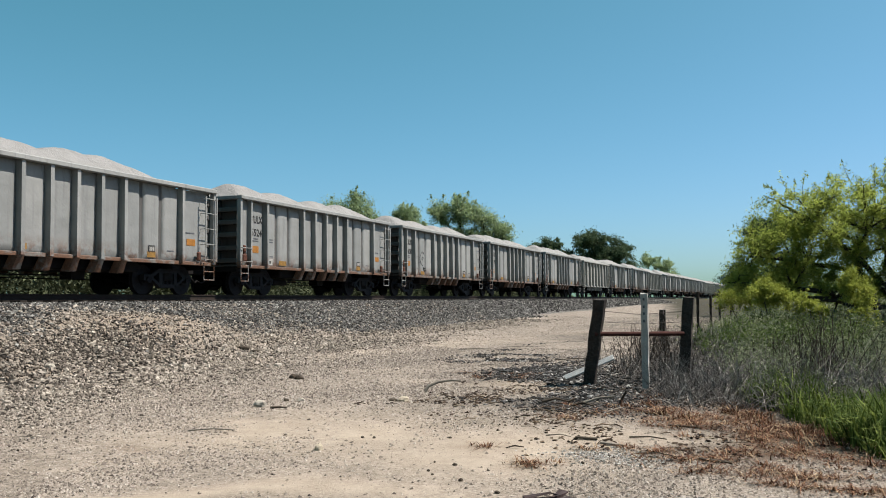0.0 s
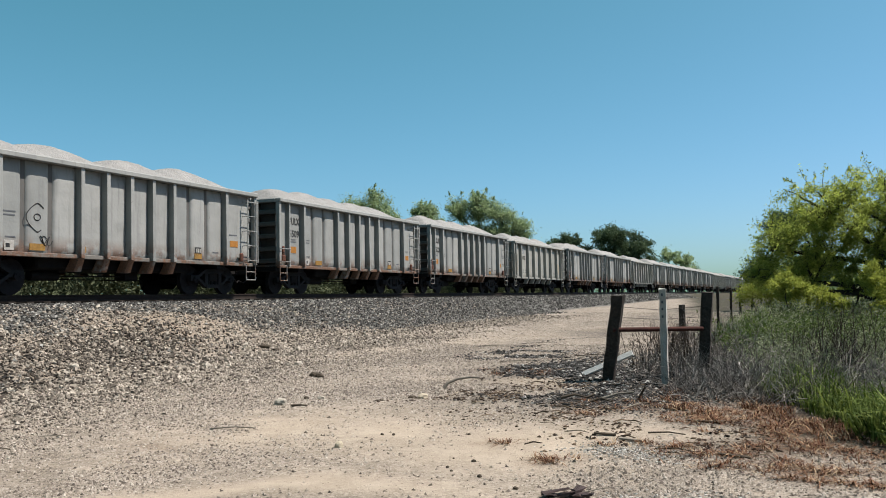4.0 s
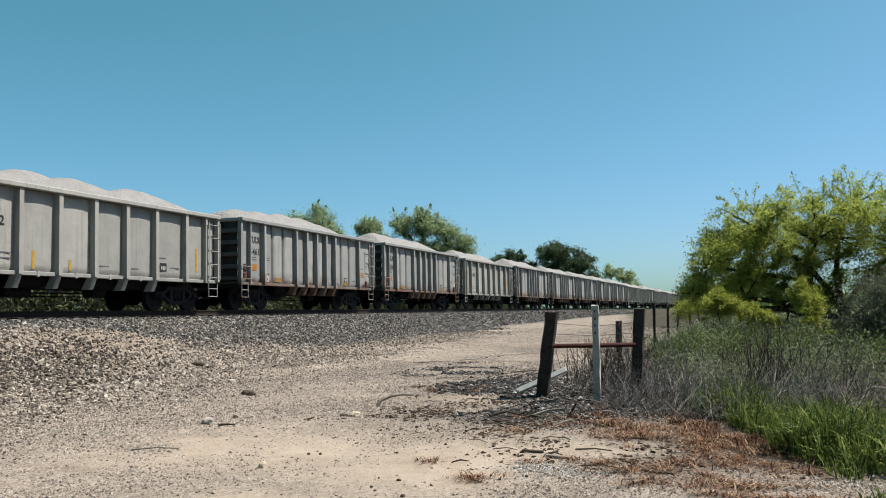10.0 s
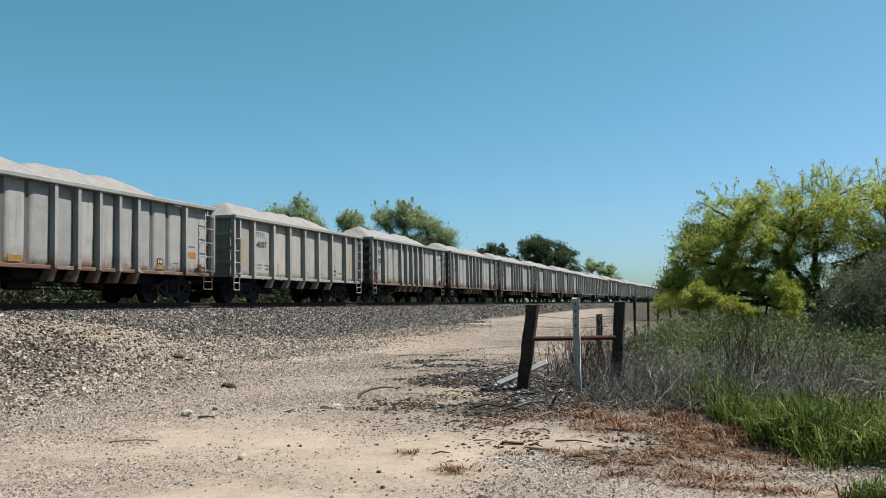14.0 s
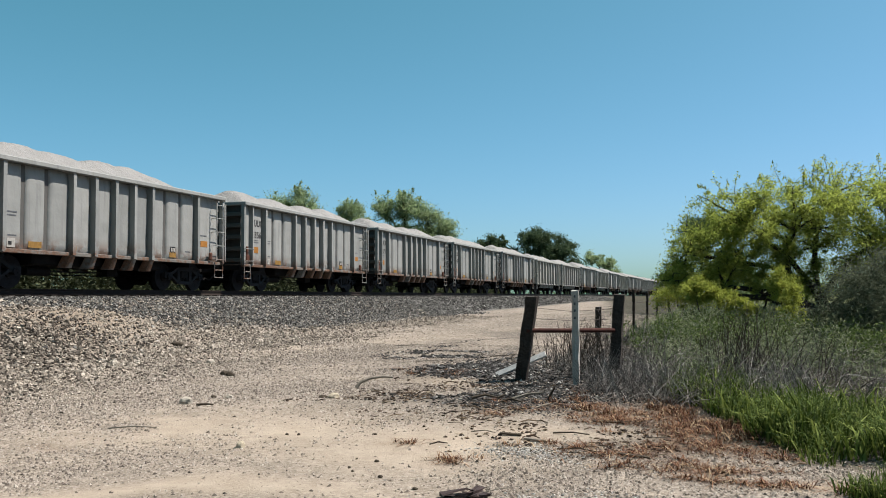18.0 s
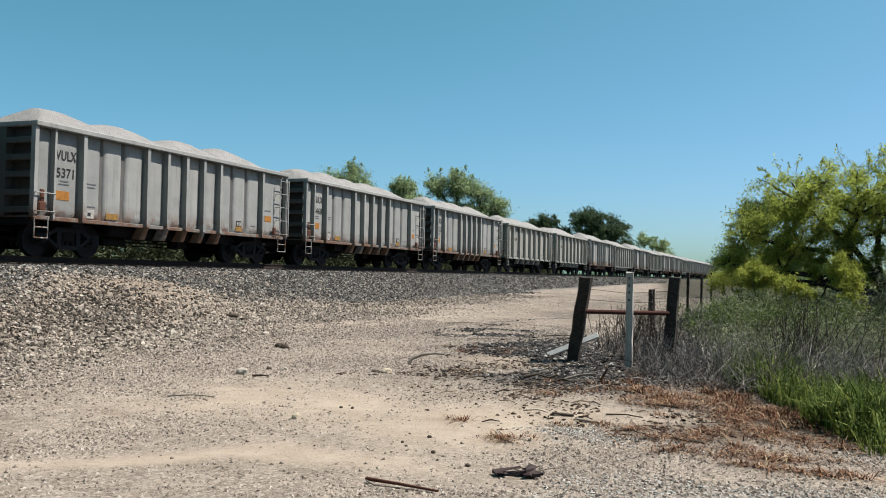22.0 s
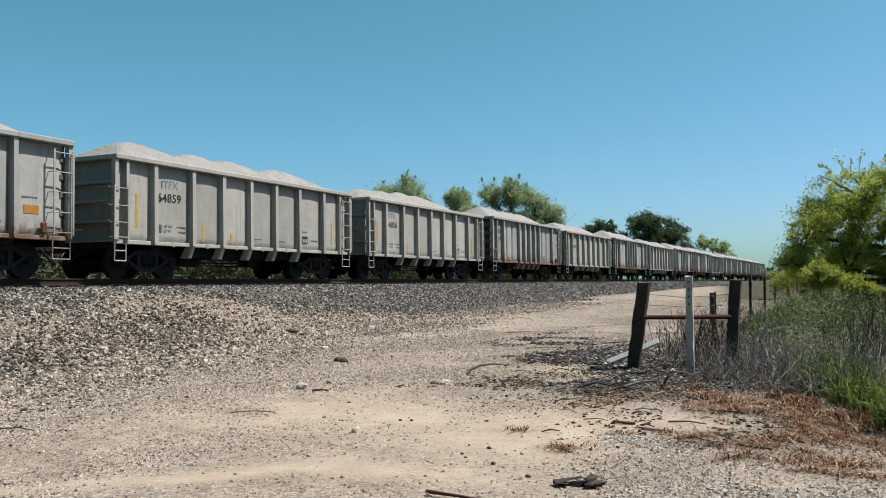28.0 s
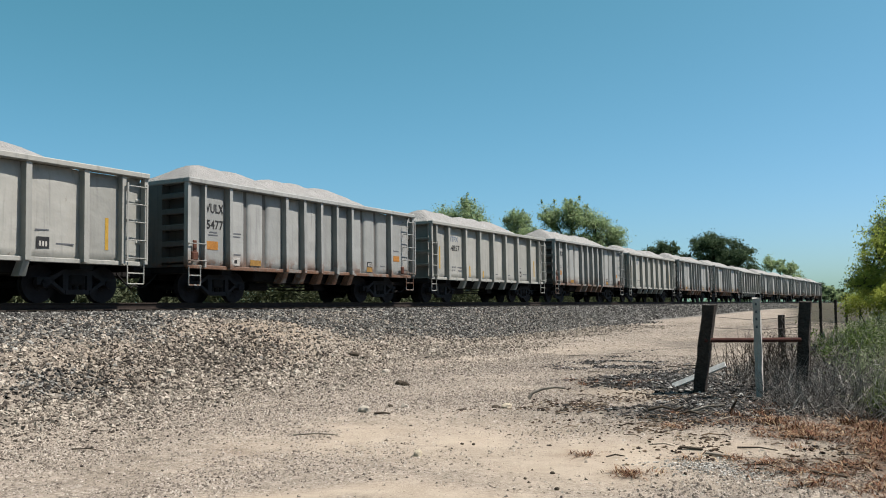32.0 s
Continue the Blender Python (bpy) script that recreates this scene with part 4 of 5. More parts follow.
# a scrawl of spray paint on one car
scrawled = [c for (c, k), r in zip(CARS, RUN) if r[1] == "5400"][0]
a = np.linspace(0, 2 * np.pi, 26)
loops = [np.stack([np.full(26, 1.4), 2.96 + 0.30 * np.cos(a) + 0.05 * np.cos(3 * a), 1.92 + 0.36 * np.sin(a)], 1)[3:22],
         np.stack([np.full(26, 1.4), 2.95 + 0.10 * np.cos(a), 1.93 + 0.08 * np.sin(a)], 1),
         np.stack([np.full(26, 1.4), 3.05 + 0.05 * a + 0.06 * np.cos(4 * a), 1.35 + 0.12 * np.sin(3 * a)], 1)]
put("paint_scrawl", raw_mesh("paint_scrawl", *tubes(loops, [0.012] * 3, 4)), M_BLACK, scrawled, "black spray-paint scrawl")


def motions():
    """The train rolls past at an almost steady pace, its wheels turning."""
    def gone(t):
        return 0.955 * (6.898 * t + 0.004675 * ((t - 16) ** 2 - 256))

    rows_t = [0.0, 4.0, 8.0, 12.0, 16.0, 20.0, 24.0, 28.0, 32.0]
    for run in (CARS, LOADS):
        for ob, k in run:
            walk(ob, [(t, pose(TRACK_X, 25.60 + CAR_PITCH * k - gone(t), RAIL_TOP)) for t in rows_t])
    for car, k in CARS:
        for o in car.children_recursive:
            if o.name.split(".")[0] == "wheelset":
                x, y, z = o.location
                walk(o, [(j / 10, pose(x, y, z, math.degrees(gone(j / 10) / 0.457), 0, 0)) for j in range(321)])


# ---- fence ----
def post(name, base, top, w, d, material, label, category, seed, lean_end=0.0):
    """A squared post, worn and uneven, standing from base to top."""
    rng = np.random.RandomState(seed)
    base, top = np.array(base, float), np.array(top, float)
    n = 9
    V, F = [], []
    for k in range(n + 1):
        c = base + (top - base) * k / n
        for sx, sy in ((-1, -1), (0, -1.06), (1, -1), (1.06, 0), (1, 1), (0, 1.06), (-1, 1), (-1.06, 0)):
            V.append(c + np.array([sx * w / 2, sy * d / 2, 0]) + rng.uniform(-0.008, 0.008, 3) * (1.6 if k == n else 1))
    for k in range(n):
        for j in range(8):
            F.append((k * 8 + j, k * 8 + (j + 1) % 8, (k + 1) * 8 + (j + 1) % 8, (k + 1) * 8 + j))
    V.append(top + np.array([0.01, 0, 0.006]))
    me = raw_mesh(name, V, F)
    bm = bmesh.new()
    bm.from_mesh(me)
    bm.verts.ensure_lookup_table()
    for j in range(8):
        bm.faces.new((bm.verts[n * 8 + j], bm.verts[n * 8 + (j + 1) % 8], bm.verts[(n + 1) * 8]))
    bm.to_mesh(me)
    bm.free()
    return tagged(put(name, me, material), label, category)


def gz(x, y):
    return float(height(x, y))


LP, RP, WP = (-3.22, 14.80), (-1.76, 15.75), (-2.22, 14.50)
post("fence_post", (*LP, gz(*LP) - 0.1), (-2.98, 14.72, 1.585), 0.185, 0.19, M_POST, "dark weathered timber post leaning over", "fence post", 1)
post("fence_post", (*RP, gz(*RP) - 0.1), (-1.66, 15.78, 1.62), 0.18, 0.19, M_POST, "dark weathered upright timber post", "fence post", 2)
white = post("marker_post", (*WP, gz(*WP) - 0.1), (-2.215, 14.47, 1.685), 0.105, 0.07, M_WHITE, "pale marker post with dark digits", "marker post", 3)
for k, z in enumerate((1.59, 1.47, 1.36, 1.24)):
    part("digit_bar", boxes((-2.232, -2.204, 14.424, 14.433, z - 0.02, z + 0.02)), M_FADED, white, "dark worn digit")
M_PLANK = plain("sun_whitened_plank", (0.42, 0.41, 0.39), (0.66, 0.65, 0.62), 0.9, scale=9, bump=0.6)
M_PIPE = plain("dark_rusted_pipe", (0.03, 0.012, 0.010), (0.085, 0.032, 0.024), 0.85)
bar = tubes([[(-3.08, 14.66, 1.02), (-2.4, 15.08, 1.01), (-1.74, 15.63, 1.0)]], [0.038], 8)
tagged(put("cross_pipe", raw_mesh("cross_pipe", *bar, True), M_PIPE), "rusty steel pipe tied between two posts", "pipe rail")
board = part("leaning_board", boxes((-0.052, 0.052, -0.48, 0.48, -0.02, 0.02, 0.004)), M_PLANK)
foot, head = Vector((-3.76, 15.33, 0.21)), Vector((-2.92, 15.42, 0.58))
along = (head - foot).normalized()
face = Vector((0.10, -0.72, 0.68))
face = (face - along * face.dot(along)).normalized()
board.matrix_basis = Matrix.Translation((foot + head) / 2) @ Matrix((along.cross(face), along, face)).transposed().to_4x4()
tagged(board, "bleached board lying askew against a post", "board")
for k, (x, y, h, w) in enumerate(((-3.35, 25.0, 0.86, 0.16), (-2.68, 28.0, 1.30, 0.075), (-2.75, 33.5, 1.15, 0.08), (-2.9, 40.0, 1.35, 0.09), (-2.85, 21.5, 0.7, 0.04), (-2.9, 48.0, 1.5, 0.10), (-2.95, 57.0, 1.5, 0.10))):
    post("fence_post", (x, y, gz(x, y) - 0.1), (x + 0.02, y, gz(x, y) + h), w, w, M_POST, "thin dark fence post along the track", "fence post", 20 + k)
wires = []
for z in (0.35, 0.62, 0.9):
    p = [(-1.72, 15.8), (-2.85, 21.5), (-3.30, 25.0), (-2.67, 28.0), (-2.75, 33.5), (-2.9, 40.0), (-2.9, 48.0), (-2.95, 57.0)]
    line = []
    for (xa, ya), (xb, yb2) in zip(p, p[1:]):
        for q in (0, 0.33, 0.66):
            xx, yy2 = xa + (xb - xa) * q, ya + (yb2 - ya) * q
            line.append((xx, yy2, gz(xx, yy2) + z - (0.06 if q else 0)))
    wires.append(line)
wires.append([(-2.98, 14.75, 1.40), (-2.4, 15.3, 1.33), (-1.7, 15.75, 1.38)])
wires.append([(-2.98, 14.75, 1.22), (-2.4, 15.3, 1.17), (-1.7, 15.75, 1.2)])
tagged(put("fence_wire", raw_mesh("fence_wire", *tubes(wires, [0.0045] * len(wires), 4)), M_WIRE), "slack rusty strands of fence wire", "fence wire")


# ---- trees and shrubs ----
def limb(rng, a, b, bend=0.12, n=6):
    a, b = np.array(a, float), np.array(b, float)
    t = np.linspace(0, 1, n)[:, None]
    L = np.linalg.norm(b - a)
    mid = rng.normal(0, bend * L, 3)
    mid[2] = abs(mid[2]) * 0.6
    return a + (b - a) * t + mid * (4 * t * (1 - t)) * 0.6 + rng.normal(0, 0.012 * L, (n, 3)) * (t > 0) * (t < 1)


def tree(name, base, blobs, leaves, size, leaf_mat, label, seed, trunk_r=0.12, clumps=120, fork=0.3, stems=1, tight=0.10, shoots=0):
    """A tapered trunk, limbs that divide into twigs all through the crown, and leaves strung along the twigs."""
    rng = np.random.RandomState(seed)
    base = np.array(base, float)
    blobs = [(np.array(c, float), np.array(r, float)) for c, r in blobs]
    wts = np.array([np.prod(r) ** 0.75 for _, r in blobs])
    wts /= wts.sum()
    heart = sum(w * c for w, (c, _) in zip(wts, blobs))
    paths, radii, forks, mains = [], [], [], []
    for s in range(stems):
        f = base + (heart - base) * fork + rng.normal(0, 0.25 if stems > 1 else 0.05, 3) * (1, 1, 0.3)
        paths.append(limb(rng, base + rng.normal(0, 0.12, 3) * (stems > 1) * (1, 1, 0), f, 0.06))
        radii.append(np.linspace(trunk_r, trunk_r * 0.7, 6))
        forks.append(f)
    for c, r in blobs:
        f = forks[rng.randint(len(forks))]
        p = limb(rng, f, c + r * rng.uniform(-0.3, 0.3, 3), 0.16)
        paths.append(p)
        radii.append(np.linspace(trunk_r * 0.55, trunk_r * 0.2, 6))
        mains.append(p)
    which = rng.choice(len(blobs), clumps, p=wts)
    d = rng.normal(size=(clumps, 3))
    d /= np.linalg.norm(d, axis=1)[:, None]
    far = np.where(np.arange(clumps) % 4 > 0, rng.uniform(0.55, 1.03, clumps), rng.uniform(0.15, 0.6, clumps))
    ends = np.array([c for c, _ in blobs])[which] + d * far[:, None] * np.array([r for _, r in blobs])[which]
    n2 = max(4, clumps // 9)
    nodes = np.concatenate(mains)
    for c in ends[:n2]:
        j = np.argmin(np.linalg.norm(nodes - c, axis=1) + rng.uniform(0, 0.3, len(nodes)))
        p = limb(rng, nodes[j], c, 0.14, 6)
        paths.append(p)
        radii.append(np.linspace(trunk_r * 0.17, trunk_r * 0.05, 6))
        mains.append(p[1:])
    nodes = np.concatenate(mains)
    twigs = []
    for c in ends[n2:]:
        j = np.argmin(np.linalg.norm(nodes - c, axis=1) + rng.uniform(0, 0.25, len(nodes)))
        twigs.append(limb(rng, nodes[j], c, 0.12, 5))
        paths.append(twigs[-1])
        radii.append(np.linspace(trunk_r * 0.035, trunk_r * 0.012, 5))
    tips = np.argsort(-(ends[n2:, 2] + rng.normal(0, 0.35, len(ends) - n2)))[:shoots]
    sprigs = []
    for k in tips:
        c = ends[n2 + k]
        sprigs.append(limb(rng, c, c + np.array([rng.normal(0, 0.16), rng.normal(0, 0.16), rng.uniform(0.15, 0.62)]), 0.06, 5))
        paths.append(sprigs[-1])
        radii.append(np.linspace(trunk_r * 0.04, trunk_r * 0.015, 5))
    top = new(name)
    top.location = base
    v, f = tubes(paths, radii, 5)
    put("trunk", raw_mesh("trunk", v - base, f, True), M_BARK, top, "dark branching trunk")

    def strung(lines, n, wide):
        lines = np.array(lines)
        k, t = rng.randint(0, len(lines), n), rng.uniform(0.30, 1.0, n) ** 0.8 * 4
        i = np.minimum(t.astype(int), 3)
        w = (t - i)[:, None]
        p = lines[k, i] * (1 - w) + lines[k, i + 1] * w
        return p + rng.normal(0, 1, (n, 3)) * (wide * rng.uniform(0.5, 1.4, (len(lines), 1)))[k] * (1, 1, 0.8)

    wide = np.mean([r.mean() for _, r in blobs]) * tight
    pts = strung(twigs, leaves, wide)
    if len(sprigs):
        pts = np.concatenate([pts, strung(sprigs, 45 * len(sprigs), 0.05)])
    put("crown", leaf_mesh("crown", pts - base, size, seed + 5), leaf_mat, top, "uneven leafy crown")
    return tagged(top, label, "tree")


def far_ground(x, y):
    return (x, y, gz(x, y) - 0.1)


def vegetation():
    # mesquite beside the fence line
    tree("mesquite_tree", far_ground(2.6, 26.0), [((0.3, 25.8, 3.3), (1.5, 1.5, 1.3)), ((1.6, 26, 3.6), (1.8, 1.8, 1.3)), ((3.2, 26.2, 3.7), (1.9, 1.9, 1.4)), ((5.0, 26.4, 3.4), (1.9, 1.9, 1.5)), ((-0.7, 25.6, 2.8), (1.0, 1.2, 0.9)), ((1.2, 25.7, 2.3), (1.5, 1.0, 0.8)), ((-0.4, 25.7, 1.9), (0.9, 0.8, 0.6)), ((4.6, 25.6, 2.3), (1.5, 1.1, 0.9)), ((-1.2, 25.6, 2.1), (0.6, 0.8, 0.55)), ((3.2, 26.0, 2.1), (1.3, 0.8, 0.8)), ((1.8, 26.2, 1.4), (1.4, 0.6, 0.6))],
         125000, 0.0255, M_MESQ, "spreading mesquite tree with fresh yellow-green leaves", 21, 0.21, 1800, 0.22, 4, 0.085, shoots=120)
    for k, (x, y, z, rx, rz, n) in enumerate(((-0.48, 23.5, 1.7, 0.62, 0.42, 5200), (0.38, 23.4, 1.4, 0.5, 0.33, 3000), (1.48, 23.3, 1.85, 0.42, 0.55, 4200), (1.6, 23.1, 1.2, 0.42, 0.3, 2200))):
        tree("lime_shrub", far_ground(x, y), [((x - 0.3 * rx, y, z), (rx * 0.7, 0.4, rz)), ((x + 0.4 * rx, y + 0.1, z - 0.3 * rz), (rx * 0.6, 0.4, rz * 0.8))], n, 0.026, M_LIME, "young lime-green shrub below the mesquite", 80 + k, 0.04, 70, 0.15, 3, 0.16)
    tree("mesquite_tree", far_ground(8.2, 27.5), [((7.6, 27, 3.2), (2.2, 2.0, 1.6)), ((9.5, 28, 3.4), (2.2, 2.2, 1.7))], 32000, 0.030, M_MESQ, "mesquite tree behind weeds", 22, 0.14, 320, 0.25, 2, 0.09, shoots=20)
    tree("grey_shrub", far_ground(3.3, 19.6), [((3.0, 19.4, 1.6), (1.2, 1.0, 0.95)), ((4.3, 19.8, 1.9), (1.4, 1.1, 1.1)), ((2.4, 19.3, 1.0), (0.8, 0.8, 0.6))], 48000, 0.021, M_SHRUB, "grey-green thorny shrub among dry weeds", 23, 0.06, 420, 0.1, 6, 0.12)
    tree("dark_tree", far_ground(-0.2, 47), [((-1.1, 47, 4.9), (1.1, 1.2, 0.9)), ((0.2, 47.2, 5.2), (1.3, 1.2, 0.8)), ((-0.3, 47, 3.0), (1.6, 1.4, 1.1)), ((-2.4, 46, 2.6), (0.9, 1.0, 0.9))], 20000, 0.045, M_DEEP, "dark green tree behind the mesquite", 24, 0.14, 260, 0.3, tight=0.14)
    tree("lime_shrub", far_ground(-2.0, 37), [((-1.9, 37, 1.6), (1.1, 1.0, 0.6)), ((-0.8, 36.5, 1.9), (1.1, 1.0, 0.9))], 13000, 0.030, M_LIME, "low lime-green shrub by the fence", 25, 0.04, 160, 0.1, 3, 0.13)
    # trees beyond the track
    tree("field_tree", far_ground(-39, 76), [((-41.4, 76, 10.2), (1.5, 1.8, 1.4)), ((-39.3, 76.5, 10.6), (1.6, 1.8, 1.6)), ((-37.6, 76, 9.4), (1.2, 1.6, 1.1)), ((-39.6, 76, 8.4), (3.0, 2.4, 1.4))], 25000, 0.065, M_MID, "leafy tree standing beyond the train", 31, 0.24, 260, 0.5, 1, 0.17, shoots=14)
    tree("field_tree", far_ground(-31.9, 73), [((-32.2, 73, 9.3), (1.2, 1.4, 1.1)), ((-31.5, 73, 7.6), (1.7, 1.7, 1.3))], 14000, 0.065, M_MID, "leafy tree standing beyond the train", 32, 0.2, 150, 0.5, 1, 0.17, shoots=8)
    tree("field_tree", far_ground(-26.6, 72.5), [((-28.6, 72, 9.3), (1.2, 1.5, 1.3)), ((-26.8, 72.5, 9.5), (1.4, 1.6, 1.3)), ((-25.0, 72.5, 8.5), (1.3, 1.6, 1.1)), ((-23.4, 73, 7.4), (1.2, 1.4, 1.1)), ((-26.4, 72.5, 6.8), (3.2, 2.2, 1.4))], 40000, 0.065, M_MID, "spreading leafy tree beyond the train", 33, 0.27, 380, 0.45, 1, 0.17, shoots=18)
    tree("oak_tree", far_ground(-33, 158), [((-33, 157, 11.4), (4.2, 4, 2.8)), ((-28.8, 158, 10.0), (3.4, 4, 2.2)), ((-40.5, 156, 10.6), (4.0, 3.4, 2.3)), ((-34, 158, 7.5), (10, 5, 2.6))], 42000, 0.15, M_DEEP, "dense dark oak beyond the train", 34, 0.45, 420, 0.4, 1, 0.10)
    tree("field_tree", far_ground(-25, 188), [((-27.2, 188, 9.6), (2.4, 2.5, 1.7)), ((-24.4, 189, 8.3), (2.2, 2.4, 1.4)), ((-26, 188, 5.4), (5, 3, 2))], 14000, 0.14, M_MID, "pale green tree beyond the train", 35, 0.3, 180, 0.4, 1, 0.13)
    rng = np.random.RandomState(40)
    for k in range(9):
        x, y = -24 - 3.2 * k * 0.3 + rng.uniform(-3, 3), 235 + 14 * k + rng.uniform(-6, 6)
        h = rng.uniform(5.0, 7.5)
        tree("distant_tree", far_ground(x, y), [((x, y, h * 0.75), (3.2, 3, h * 0.28)), ((x + 2.8, y, h * 0.6), (2.6, 2.6, h * 0.24))], 2200, 0.24, M_DEEP if k % 3 == 0 else M_MID, "small tree far along the line", 50 + k, 0.25, 40, 0.4)
    for k in range(8):
        x, y = -2 + 1.9 * k + rng.uniform(-1.5, 1.5), 70 + 13 * k + rng.uniform(-5, 5)
        h = rng.uniform(3.6, 5.4)
        tree("verge_tree", far_ground(x, y), [((x, y, h * 0.65), (2.6, 2.4, h * 0.34)), ((x + 2.2, y, h * 0.55), (2.2, 2.2, h * 0.3))], 3400, 0.11, M_LIME if k % 2 else M_MID, "yellow-green tree along the line", 70 + k, 0.16, 45, 0.3)
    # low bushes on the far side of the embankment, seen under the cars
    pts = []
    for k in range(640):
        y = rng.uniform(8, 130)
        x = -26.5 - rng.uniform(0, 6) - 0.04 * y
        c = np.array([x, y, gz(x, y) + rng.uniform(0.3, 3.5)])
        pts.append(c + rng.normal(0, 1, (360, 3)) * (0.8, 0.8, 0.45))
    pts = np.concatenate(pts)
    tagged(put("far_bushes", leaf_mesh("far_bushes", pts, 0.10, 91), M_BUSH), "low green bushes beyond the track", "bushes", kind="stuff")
    # woods that close the view
    pts = []
    for k in range(420):
        a = rng.uniform(0, 2 * np.pi)
        r = rng.uniform(330, 620)
        x, y = r * math.sin(a), r * math.cos(a)
        if -70 < x < 40 and y > 0:
            y += 280
        c = np.array([x, y, rng.uniform(1.5, 5.0)])
        pts.append(c + rng.normal(0, 1, (60, 3)) * (6, 6, 1.6))
    tagged(put("far_woods", leaf_mesh("far_woods", np.concatenate(pts), 0.95, 92), M_DEEP), "far belt of dark trees on the horizon", "woods", kind="stuff")


vegetation()


def thicket():
    rng = np.random.RandomState(61)
    # dead brush round the fence and in front of the shrubs
    n = 5200
    x = rng.uniform(-3.4, 4.6, n)
    y = rng.uniform(12.0, 25.0, n)
    edge = 12.6 - 0.9 * np.clip(x + 2.0, 0, 1.4) + 0.35 * np.clip(x + 0.6, 0, 3)
    dens = step(0.0, 0.9, y - edge) * (0.35 + 0.75 * vnoise(x, y, 1.3, 8)) * step(-3.6, -1.6, x + 0.04 * (y - 14)) * (1 - 0.75 * step(-0.8, 0.8, x) * step(14.2, 15.6, y))
    keep = (rng.uniform(0, 1, n) < dens) & ((x > -1.95) | (y > 15.4))
    x, y = x[keep], y[keep]
    paths, radii = [], []
    for px, py in zip(x, y):
        low = float(step(-2.2, -0.6, px) + 0.6 * step(15.4, 16.4, py))
        if rng.uniform() > 0.4 + 0.6 * low:
            continue
        L = rng.uniform(0.22, 0.85) * (0.6 + 0.8 * float(vnoise(px, py, 1.8, 9))) * min(1, 0.42 + 0.5 * low)
        a, tilt = rng.uniform(0, 2 * np.pi), rng.uniform(0.4, 1.5)
        d = np.array([math.cos(a) * math.sin(tilt), math.sin(a) * math.sin(tilt), math.cos(tilt)])
        p0 = np.array([px, py, gz(px, py) - 0.02])
        t = np.linspace(0, 1, 4)[:, None]
        side = rng.normal(0, 0.12 * L, 3)
        paths.append(p0 + d * L * t + side * t * t + np.array([0, 0, 0.12]) * rng.uniform(0, 1.2))
        radii.append(np.linspace(0.0065, 0.002, 4) * rng.uniform(0.6, 1.5))
        for q in range(2):
            s = paths[-1][1 + q]
            e = s + (d + rng.normal(0, 0.6, 3)) * L * 0.45
            paths.append(np.array([s, (s + e) / 2 + rng.normal(0, 0.03, 3), e]))
            radii.append(np.array([0.0035, 0.0028, 0.0015]))
    v, f = tubes(paths, radii, 3)
    tagged(put("dead_brush", raw_mesh("dead_brush", v, f), M_TWIG), "grey tangle of dead brush below the fence", "brush", kind="stuff")
    # low tangle between the posts and the grass
    paths, radii = [], []
    m = 6500
    bx, by = rng.uniform(-2.9, 1.3, m), rng.uniform(12.0, 16.8, m)
    ok = ((bx > -1.95) | (by > 15.3)) & (by > 12.9 - 0.5 * np.clip(bx + 2.4, 0, 2.2) + 0.35 * np.clip(bx, 0, 2)) & (rng.uniform(0, 1, m) < 0.25 + 0.9 * vnoise(bx, by, 0.9, 19))
    for px, py in zip(bx[ok], by[ok]):
        L = rng.uniform(0.12, 0.5) * (0.5 + 0.9 * float(vnoise(px, py, 1.2, 20)))
        a, tilt = rng.uniform(0, 6.28), rng.uniform(0.2, 1.45)
        d = np.array([math.cos(a) * math.sin(tilt), math.sin(a) * math.sin(tilt), math.cos(tilt)])
        p0 = np.array([px, py, gz(px, py) + rng.uniform(-0.02, 0.16)])
        q = np.linspace(0, 1, 4)[:, None]
        paths.append(p0 + d * L * q + rng.normal(0, 0.22 * L, 3) * q * q)
        radii.append(np.linspace(0.0045, 0.0015, 4) * rng.uniform(0.6, 1.3))
    for k in range(34):
        px, py = rng.uniform(-1.9, 3.0), rng.uniform(12.6, 15.4)
        a, L = rng.uniform(0, 6.28), rng.uniform(0.45, 1.0)
        p0 = np.array([px, py, gz(px, py) + rng.uniform(0.02, 0.2)])
        q = np.linspace(0, 1, 7)[:, None]
        paths.append(p0 + np.array([math.cos(a), math.sin(a), 0]) * L * q + np.array([0, 0, rng.uniform(0.3, 0.8) * L]) * (q * (1.35 - q)))
        radii.append(np.linspace(0.008, 0.003, 7))
    tagged(put("low_brush", raw_mesh("low_brush", *tubes(paths, radii, 3)), M_TWIG), "low grey tangle of dry twigs before the weeds", "brush", kind="stuff")
    # taller bare stems
    paths, radii = [], []
